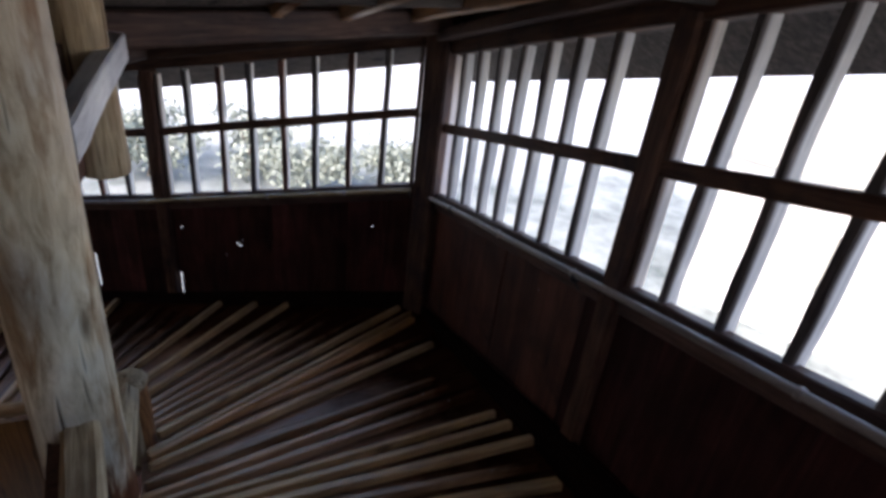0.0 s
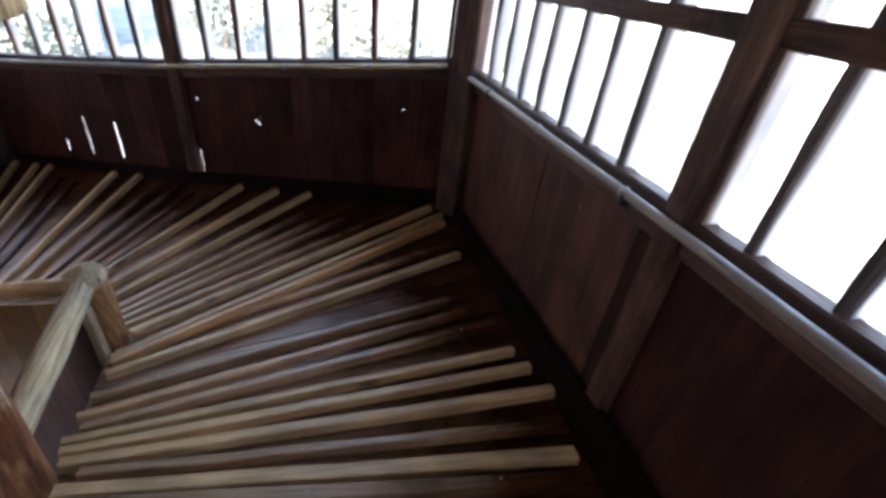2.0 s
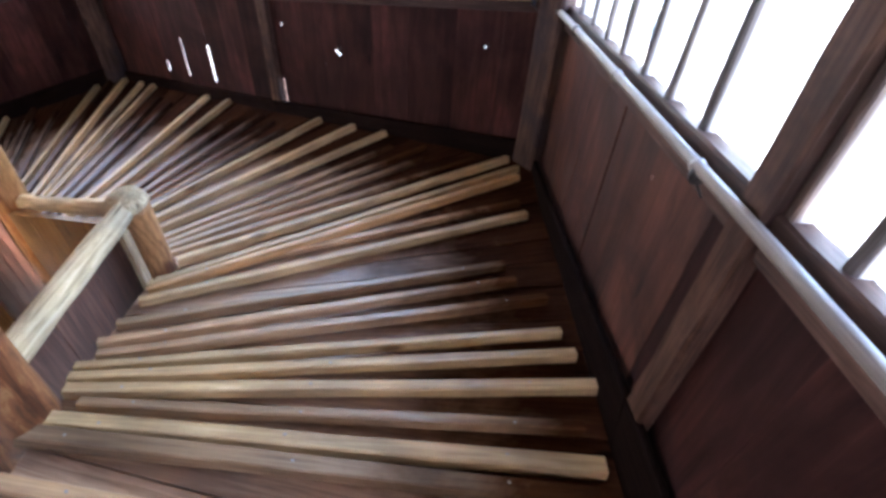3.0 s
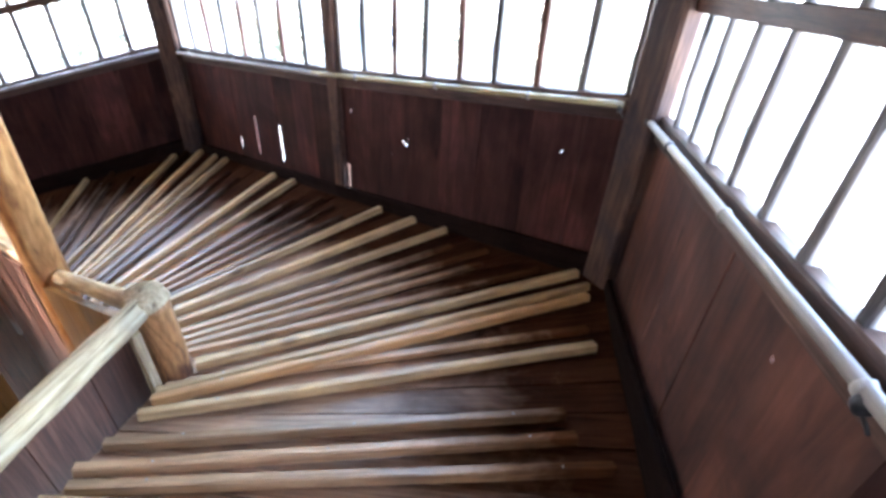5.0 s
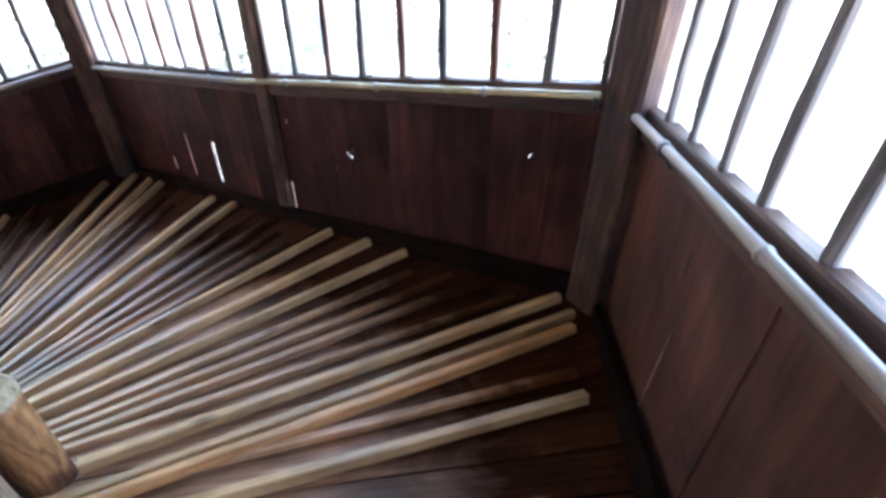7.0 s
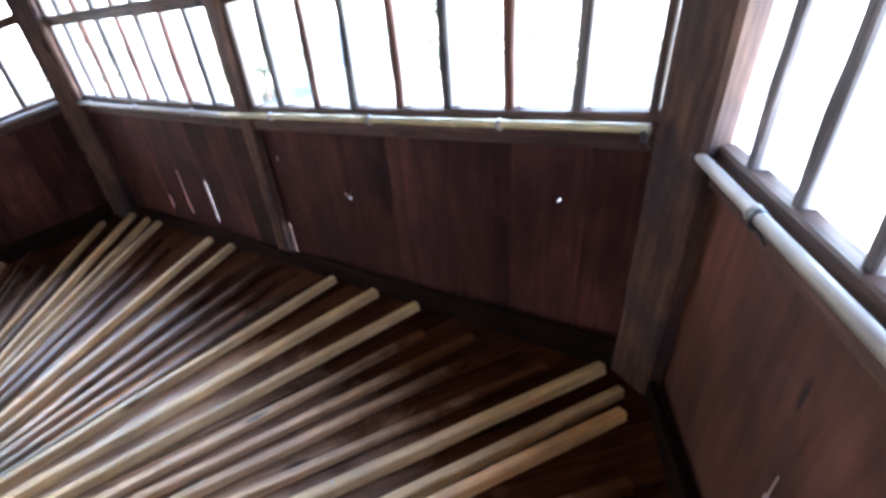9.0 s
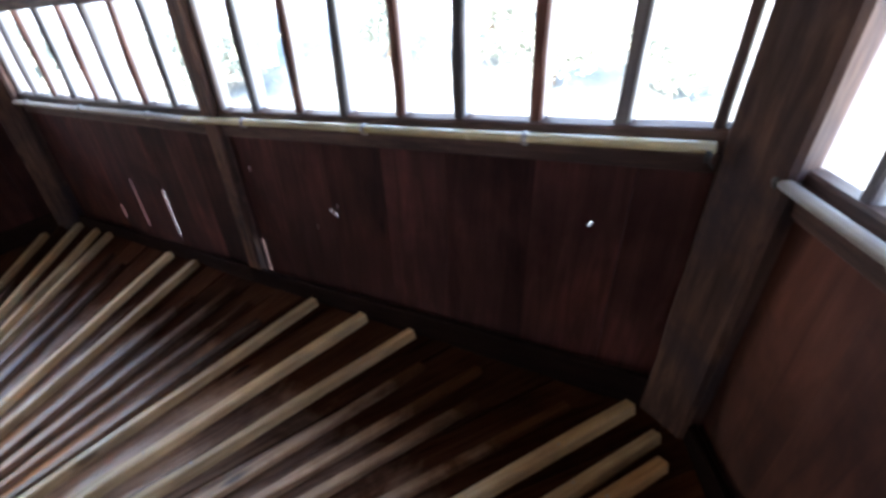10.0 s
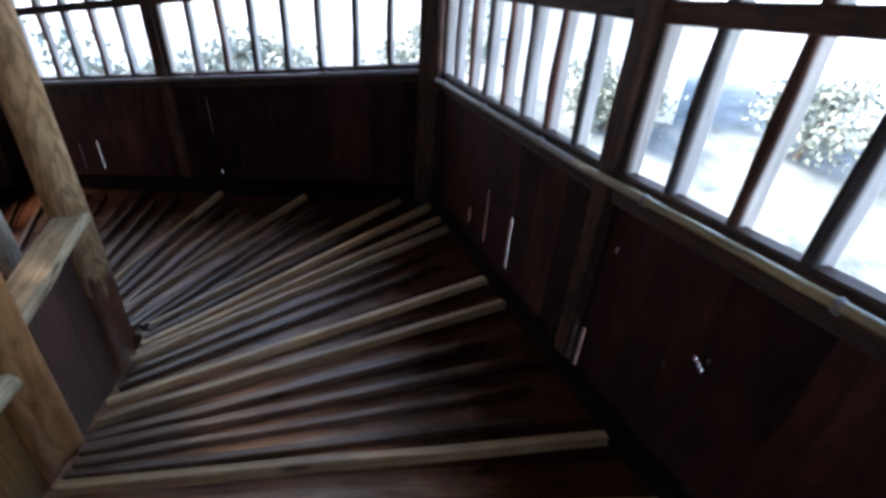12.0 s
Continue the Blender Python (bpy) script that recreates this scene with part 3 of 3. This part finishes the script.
# unseen plank walls, added to block window and sky light from beyond the flight
def light_block(name, k, z_low, z_high):
    ea, eb = meet(CORE, k), ring(OUTER, k)
    end = tagged(empty(name, (*ea.lerp(eb, 0.5).xy, floor_z(k))), "added unseen plank wall that blocks light past the flight", "wall", kind="structure")
    across = (eb - ea).cross(Vector((0, 0, 1))).normalized()
    for i in range(14):
        p = ea.lerp(eb, (i + 0.5) / 14)
        beam("plank", (p.x, p.y, z_low), (p.x, p.y, z_high), (eb - ea).length / 14 * 0.99, 0.03, M_PANEL, end, up=tuple(across), segs=3, seed=i + 200)


for name, k in (("wall_end_upper", 1.45), ("wall_end_lower", -2.2)):
    light_block(name, k, floor_z(k) - 0.4, floor_z(k) + CEIL + 0.1)
light_block("light_block_back", 3.0, floor_z(-3) - 2.3, floor_z(3) + CEIL + 0.1)

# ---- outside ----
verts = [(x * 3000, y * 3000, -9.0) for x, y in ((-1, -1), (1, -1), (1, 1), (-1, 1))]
tagged(link("ground", verts, [(0, 1, 2, 3)], M_GROUND), "pale ground below the tower, distance haze painted in", "ground", kind="structure")

# unseen closing wall, added to keep skylight out of the well
lower = helix_slab("lower_wall", OUTER, OUTER, -0.1, -2.9, -3, 3, 72, M_PANEL, 0.0, 1.0)
for i, v in enumerate(lower.data.vertices):
    if i % 4 in (1, 2):
        v.co.x, v.co.y = CX + (v.co.x - CX) * 1.02, CY + (v.co.y - CY) * 1.02
tagged(lower, "unseen dark plank wall below the ramp, added against skylight", "wall", kind="structure")


# ---- inner posts and guard ----
def round_post(name, base, top, r0, r1, material, label, seed):
    ob = log(name, base, top, r0, r1, material, seed=seed)
    return tagged(ob, label, "post", "posts round the central well")


POSTS = [("tall_post", (-0.585, 0.925), (-0.56, 0.95), 0.105, 0.1, 2), ("tall_post", (-2.06, 1.6), (-2.05, 1.65), 0.08, 0.075, 5),
         ("tall_post", (-3.035, 1.545), (-3.035, 1.55), 0.078, 0.07, 9), ("tall_post", (-3.6, 0.98), (-3.6, 0.99), 0.075, 0.07, 12)]
for name, a, b, r0, r1, seed in POSTS:
    z = deck(*a)
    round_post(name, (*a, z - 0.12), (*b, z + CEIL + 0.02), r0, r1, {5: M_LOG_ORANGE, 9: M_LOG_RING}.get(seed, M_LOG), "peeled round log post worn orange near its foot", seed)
z = deck(-1.05, 1.655)
newel = tagged(empty("short_post", (-1.05, 1.655, z)), "short sawn-off log post with a cracked grey top", "post", "posts round the central well")
log("trunk", (-1.05, 1.655, z - 0.12), (-1.05, 1.655, -0.205), 0.068, 0.066, M_NEWEL, newel, seed=3, rough=0.05)
log("top", (-1.05, 1.655, -0.206), (-1.052, 1.653, -0.168), 0.074, 0.066, M_CAP, newel, seed=4, rough=0.14, segs=4, label="cracked pale grey sawn top", dome=0.8)
round_post("hanging_post", (-0.965, 1.63, 0.8), (-0.965, 1.63, floor_z(0.16) + CEIL + 0.02), 0.08, 0.075, M_CAP, "pale log post end hanging from the ceiling", 7)
o = beam("inner_beam", (-0.555, 1.035, 1.15), (-1.03, 1.86, 1.17), 0.06, 0.1, M_WHITE, edge=0.008, wob=0.006, segs=8, seed=31)
tagged(o, "pale squared beam between the log posts", "beam", kind="structure")
o = beam("inner_board", (-0.62, 0.93, 1.06), (-1.05, 1.66, 1.02), 0.035, 0.42, M_GUARD, edge=0.005, wob=0.005, segs=8, seed=33)
tagged(o, "dark deep board above the guard rail", "board", kind="structure")


def guard(a, za, b, zb, label, seed, width=0.085, thick=0.05, boards=None, pole=0.0):
    """A low guard between two posts: a worn cap rail on upright boards."""
    g = tagged(empty("guard_rail", (*a, deck(*a))), label, "guard rail", "guards round the central well")
    p, q = Vector((*a, za)), Vector((*b, zb))
    if pole:
        log("cap", p, q, pole, pole * 0.92, M_CAP, g, seed=seed + 20, rough=0.16, sides=16, segs=20)
    else:
        beam("cap", p, q, width, thick, M_CAP, g, edge=0.012, wob=0.008, segs=12, seed=seed)
    n = max(2, round((q - p).length / 0.3))
    for i in range(n):
        f0, f1 = i / n, (i + 0.985) / n
        u, v = p.lerp(q, f0), p.lerp(q, f1)
        lo = min(deck(u.x, u.y), deck(v.x, v.y)) - 0.9
        hi0, hi1 = u.z - thick * 0.4, v.z - thick * 0.4
        side = Vector((v.y - u.y, u.x - v.x, 0)).normalized() * 0.014
        inward = Vector((CX - u.x, CY - u.y, 0))
        inward = side.normalized() * (0.06 if side.dot(inward) > 0 else -0.06)
        verts = [w + s * side + inward for s in (-1, 1) for w in (Vector((u.x, u.y, lo)), Vector((v.x, v.y, lo)), Vector((v.x, v.y, hi1)), Vector((u.x, u.y, hi0)))]
        m = axes((u.x, u.y, lo), (u.x, u.y, lo + 1), up=tuple(side))
        inv = m.inverted()
        ob = link("board", [inv @ w for w in verts], [(3, 2, 1, 0), (4, 5, 6, 7), (0, 1, 5, 4), (1, 2, 6, 5), (2, 3, 7, 6), (3, 0, 4, 7)], boards or M_GUARD, g)
        place(ob, m)
    return g


guard((-0.07, 0.37), 0.56, (-0.58, 0.95), 0.45, "worn flat rail on dark boards between log posts", 1)
guard((-0.57, 0.98), 0.0, (-1.045, 1.64), -0.215, "pale worn pole rail running up to a short log post", 2, pole=0.043)
z = deck(-0.985, 1.56)
tagged(beam("stile", (-0.985, 1.562, z - 0.05), (-0.985, 1.562, -0.235), 0.05, 0.03, M_CAP, edge=0.004, wob=0.003, seed=41), "short pale grey upright beside the sawn-off log post", "stile")
guard((-1.07, 1.655), -0.25, (-2.05, 1.625), -0.69, "worn rail on golden boards following the ramp down", 3, boards=M_CORE, pole=0.036)
guard((-2.07, 1.6), -0.56, (-3.03, 1.56), -0.80, "broad worn rail on reddish boards between log posts", 4, width=0.13)
guard((-3.06, 1.55), -1.15, (-3.58, 1.0), -1.45, "worn rail on dark boards between log posts", 5)


# ---- bamboo rails under the windows ----
def bamboo(side, u0, u1, nodes, material, label, d=-0.05, r=0.0135, ties=()):
    p, q = side.at(u0, d, SILL - 0.035), side.at(u1, d, SILL - 0.035)
    length = (q - p).length
    rail = tagged(empty("bamboo_rail", p), label, "bamboo rail", "bamboo rails under the windows")
    cuts = sorted(n * length for n in nodes)
    xs = sorted({0.0, length, *[c + e for c in cuts for e in (-0.012, -0.005, 0, 0.005, 0.012)], *[length * i / 24 for i in range(25)]})
    verts, faces = [], []
    for x in xs:
        near = min([abs(x - c) for c in cuts] or [9])
        rr = r * (1 + (0.16 if near < 0.001 else 0.05 if near < 0.006 else 0)) * (1 + 0.03 * noise.noise((x * 2, u0, 3.1)))
        bow = 0.006 * noise.noise((x * 0.9, u1, 7.7))
        for j in range(14):
            a = 2 * math.pi * j / 14
            verts.append((x, rr * math.cos(a), rr * math.sin(a) + bow))
    for i in range(len(xs) - 1):
        for j in range(14):
            a, b = i * 14 + j, i * 14 + (j + 1) % 14
            faces.append((a, b, b + 14, a + 14))
    faces += [tuple(range(13, -1, -1)), tuple(range(len(verts) - 14, len(verts)))]
    place(link("culm", verts, faces, material, rail, smooth=True), axes(p, q))
    for c in cuts:
        x = c / length
        at = p.lerp(q, x)
        place(log("node", at - side.e * 0.007, at + side.e * 0.007, r * 1.36, r * 1.3, M_BAMBOO_GREY, rail, seed=c, rough=0.1, sides=12, segs=2), axes(at - side.e * 0.006, at + side.e * 0.006))
    for c in ties:
        at = p + side.e * (c - u0) + Vector((0, 0, (q.z - p.z) * (c - u0) / length))
        log("tie", at - side.e * 0.006, at + side.e * 0.006, r * 1.5, r * 1.5, M_TIE, rail, seed=c, rough=0.12, sides=12, segs=3, label="black wire binding")
        beam("tie_end", at - Vector((0, 0, r)), at + side.nrm * 0.02 - Vector((0, 0, 0.045)) + side.e * 0.012, 0.006, 0.006, M_TIE, rail, edge=0.002, segs=3, seed=c)
    return rail


N, E_, W_ = SIDES[-1], SIDES[0], SIDES[-2]
bamboo(N, N.length - 2.1, N.length - 0.14, (0.2, 0.5, 0.776), M_BAMBOO, "pale yellow bamboo pole rail below the window sill", ties=(N.length - 0.15,))
bamboo(N, 0.1, N.length - 2.02, (0.1, 0.45, 0.8), M_BAMBOO_GREY, "weathered grey bamboo pole rail below the window sill", d=-0.05)
bamboo(E_, 0.07, E_.length - 0.1, (0.1, 0.27, 0.446, 0.7, 0.9), M_BAMBOO_GREY, "weathered grey bamboo pole rail below the window sill", d=-0.052, r=0.0135, ties=(0.085, 0.45, 1.69))
bamboo(W_, 0.1, W_.length - 0.12, (0.2, 0.45, 0.84), M_BAMBOO_GREY, "weathered grey bamboo pole rail below the window sill")


# ---- trees and houses outside ----
def tree(x, y, height, spread, seed):
    rnd = random.Random(seed)
    base = Vector((x, y, -9.0))
    t = tagged(empty("tree", base), "green leafy tree below the tower", "tree", "trees outside")
    log("trunk", base - Vector((0, 0, 0.2)), base + Vector((0.2, 0.1, height * 0.75)), 0.16, 0.05, M_BARK, t, seed=seed)
    clumps = []
    for i in range(9):
        a, f = rnd.uniform(0, 6.28), rnd.uniform(0.15, 0.75)
        p = base + Vector((0.2 * f, 0.1 * f, height * f))
        q = p + Vector((math.cos(a), math.sin(a), rnd.uniform(0.2, 0.9))) * spread * rnd.uniform(0.5, 1)
        log("limb", p, q, 0.05, 0.015, M_BARK, t, seed=seed + i, sides=7, segs=4)
        clumps.append(q)
    verts, faces = [], []
    for i in range(2600):
        c = rnd.choice(clumps)
        v = Vector((rnd.gauss(0, 1), rnd.gauss(0, 1), rnd.gauss(0, 0.6))) * spread * 0.33
        p = c + v
        a, b = Vector((rnd.gauss(0, 1), rnd.gauss(0, 1), rnd.gauss(0, 1))).normalized() * 0.11, Vector((rnd.gauss(0, 1), rnd.gauss(0, 1), rnd.gauss(0, 1))).normalized() * 0.11
        n = len(verts)
        verts += [p - a, p + b, p + a, p - b]
        faces.append((n, n + 1, n + 2, n + 3))
    place(link("crown", verts, faces, M_LEAF, t), Matrix.Identity(4))
    return t


for i, (x, y, h, sp) in enumerate([(-22, 9, 3.0, 1.6), (-21, 2, 2.6, 1.6), (-19, 15, 2.8, 1.5), (-15.5, 21, 1.7, 1.5), (-12, 23, 1.8, 1.6), (-8.5, 22, 1.5, 1.5), (-5, 24, 1.6, 1.5), (-21, -2, 3.0, 1.8)]):
    tree(x, y, h, sp, 300 + i)


def house(x, y, turn, w, d, h):
    b = tagged(empty("house", (x, y, -9.0)), "white plastered house with a grey metal roof", "house", "houses outside")
    m = Matrix.Translation((x, y, -9.0)) @ Matrix.Rotation(radians(turn), 4, "Z")
    place(boxes("wall", [(-w / 2, w / 2, -d / 2, d / 2, 0, h)], M_PLASTER, b, m), m)
    o, r = 0.5, h + d * 0.24
    verts = [(-w / 2 - o, -d / 2 - o, h - 0.1), (w / 2 + o, -d / 2 - o, h - 0.1), (w / 2 + o, 0, r), (-w / 2 - o, 0, r), (-w / 2 - o, d / 2 + o, h - 0.1), (w / 2 + o, d / 2 + o, h - 0.1)]
    verts += [(a, c, z + 0.15) for a, c, z in verts]
    place(link("roof", verts, [(0, 3, 2, 1), (3, 4, 5, 2), (6, 7, 8, 9), (9, 8, 11, 10), (0, 1, 7, 6), (4, 10, 11, 5), (0, 6, 9, 3), (3, 9, 10, 4), (1, 2, 8, 7), (2, 5, 11, 8)], M_ROOF, b), m)
    for i in range(4):
        u = -w / 2 + w * (i + 0.5) / 4
        boxes("window", [(u - 0.5, u + 0.5, -d / 2 - 0.03, -d / 2 + 0.02, h * 0.35, h * 0.7)], M_ROOF, b, m)
    return b


house(12.2, 19.8, -30, 10, 6, 5.6)
house(-24, 16, 235, 9, 6, 4)

# ---- floor boards and foot cleats ----
def ramp_board(ka, kb, ra, rb, h, thick, material, seed):
    p0, p1 = meet(INNER, (ka + kb) / 2), ring(OUTER, (ka + kb) / 2)
    a, b = p0.lerp(p1, ra), p0.lerp(p1, rb)
    m = axes((a.x, a.y, floor_z((ka + kb) / 2)), (b.x, b.y, floor_z((ka + kb) / 2)))
    inv = m.inverted()
    verts, faces = [], []
    segs = 4
    for i in range(segs + 1):
        f = ra + (rb - ra) * i / segs
        row = []
        for k in (ka, kb):
            w = meet(INNER, k).lerp(ring(OUTER, k), f)
            row.append(Vector((w.x, w.y, deck(w.x, w.y) + h + 0.003 * noise.noise((f * 5, k * 40, seed)))))
        lo = [v - Vector((0, 0, thick)) for v in row]
        verts += [inv @ v for v in (lo[0], lo[1], row[1], row[0])]
    for i in range(segs):
        for j in range(4):
            faces.append((i * 4 + j, i * 4 + 4 + j, i * 4 + 4 + (j + 1) % 4, i * 4 + (j + 1) % 4))
    faces += [(0, 1, 2, 3), tuple(segs * 4 + j for j in (3, 2, 1, 0))]
    return place(link("plank", verts, faces, material, floor), m)


rnd = random.Random(11)
k = -3.0 + 0.02
while k < 2.9:
    step = rnd.uniform(0.04, 0.066)
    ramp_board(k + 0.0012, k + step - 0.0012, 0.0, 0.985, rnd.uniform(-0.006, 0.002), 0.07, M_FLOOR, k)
    k += step


def cleat(p, q, w, material, h=0.038):
    """A foot cleat nailed across the ramp from p to q."""
    a, b = Vector((*p, deck(*p))), Vector((*q, deck(*q)))
    mid = (a + b) / 2
    side = Vector((b.y - a.y, a.x - b.x, 0)).normalized() * 0.05
    u, v = mid + side, mid - side
    slope = (deck(u.x, u.y) - deck(v.x, v.y)) / 0.1
    up = Vector((0, 0, 1)) - side.normalized() * slope
    off = up.normalized() * (h / 2 - 0.003)
    return beam("cleat", a + off, b + off, w, h, material, floor, up=tuple(up), edge=0.004, wob=0.004, segs=8, seed=p[0] * 3 + p[1], taper=rnd.uniform(0.92, 1.15))


def nails(ob, w):
    """Two worn nail heads on a cleat, set along its length."""
    length = max(v.co.x for v in ob.data.vertices)
    top = max(v.co.z for v in ob.data.vertices)
    for f in (0.12, 0.47, 0.86):
        c = Vector((length * f + rnd.uniform(-0.06, 0.06), rnd.uniform(-0.2, 0.2) * w, top - 0.003))
        ring_v = [c + Vector((0.0042 * math.cos(a), 0.0042 * math.sin(a), 0)) for a in (i * math.pi / 4 for i in range(8))]
        verts = ring_v + [v + Vector((0, 0, 0.0025)) for v in ring_v]
        faces = [(i, (i + 1) % 8, 8 + (i + 1) % 8, 8 + i) for i in range(8)] + [tuple(range(8, 16))]
        link("nail", verts, faces, M_IRON, ob)
    return ob


NEW_CLEATS = [
    ((-0.43, 0.78), (0.93, 1.36), 0.05, M_OLD), ((-0.528, 0.892), (0.827, 1.575), 0.055, M_OLD), ((-0.528, 0.950), (0.812, 1.672), 0.05, M_NEW),
    ((-0.491, 1.043), (0.719, 1.765), 0.034, M_OLD), ((-0.577, 1.054), (0.711, 1.946), 0.04, M_NEW), ((-0.615, 1.086), (0.597, 2.036), 0.036, M_NEW),
    ((-0.649, 1.120), (0.517, 2.112), 0.034, M_NEW), ((-0.655, 1.188), (0.404, 2.268), 0.034, M_OLD), ((-0.714, 1.224), (0.259, 2.305), 0.032, M_OLD),
    ((-0.767, 1.319), (0.179, 2.379), 0.034, M_OLD), ((-0.841, 1.444), (0.085, 2.820), 0.036, M_NEW), ((-0.890, 1.508), (-0.110, 3.153), 0.034, M_ORANGE),
    ((-0.923, 1.540), (-0.153, 3.243), 0.036, M_NEW), ((-1.009, 1.721), (-0.253, 3.326), 0.042, M_NEW),
]
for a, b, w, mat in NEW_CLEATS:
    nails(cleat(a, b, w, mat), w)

# the lower flight: inner and outer k of each cleat
LOWER = [(-0.2, -0.253, 0.036, M_NEW), (-0.285, -0.32, 0.05, M_NEW), (-0.365, -0.397, 0.038, M_NEW), (-0.58, -0.635, 0.036, M_NEW), (-0.655, -0.7, 0.04, M_NEW),
         (-0.885, -0.876, 0.04, M_NEW), (-0.925, -0.917, 0.036, M_NEW), (-0.985, -0.98, 0.045, M_NEW), (-1.03, -1.02, 0.036, M_WORN), (-1.1, -1.048, 0.04, M_NEW),
         (-1.2, -1.18, 0.035, M_WORN), (-1.3, -1.235, 0.035, M_NEW), (-1.46, -1.42, 0.035, M_NEW), (-1.6, -1.6, 0.035, M_WORN)]
for ki, ko, w, mat in LOWER:
    a, b = meet(INNER, ki), meet(INNER, ko).lerp(ring(OUTER, ko), 0.965)
    a = a.lerp(ring(OUTER, ki), 0.02)
    nails(cleat((a.x, a.y), (b.x, b.y), w, mat), w)
FILL = [(0.02, -0.06), (-0.02, -0.115), (-0.07, -0.155), (-0.12, -0.2), (-0.4, -0.43), (-0.44, -0.48), (-0.48, -0.525), (-0.52, -0.575), (-0.74, -0.78), (-0.81, -0.825)]
FILL += [(x + 0.035, x) for x in (-1.12, -1.17, -1.21, -1.3, -1.34, -1.39, -1.43, -1.51, -1.56, -1.7, -1.75, -1.81, -1.87, -1.95, -2.05, -2.15, -2.25)]
FILL += [(x + 0.06, x) for x in (0.11, 0.66, 0.71, 0.76, 0.82, 0.88, 0.95, 1.03, 1.1, 1.2, 1.3, 1.4)]
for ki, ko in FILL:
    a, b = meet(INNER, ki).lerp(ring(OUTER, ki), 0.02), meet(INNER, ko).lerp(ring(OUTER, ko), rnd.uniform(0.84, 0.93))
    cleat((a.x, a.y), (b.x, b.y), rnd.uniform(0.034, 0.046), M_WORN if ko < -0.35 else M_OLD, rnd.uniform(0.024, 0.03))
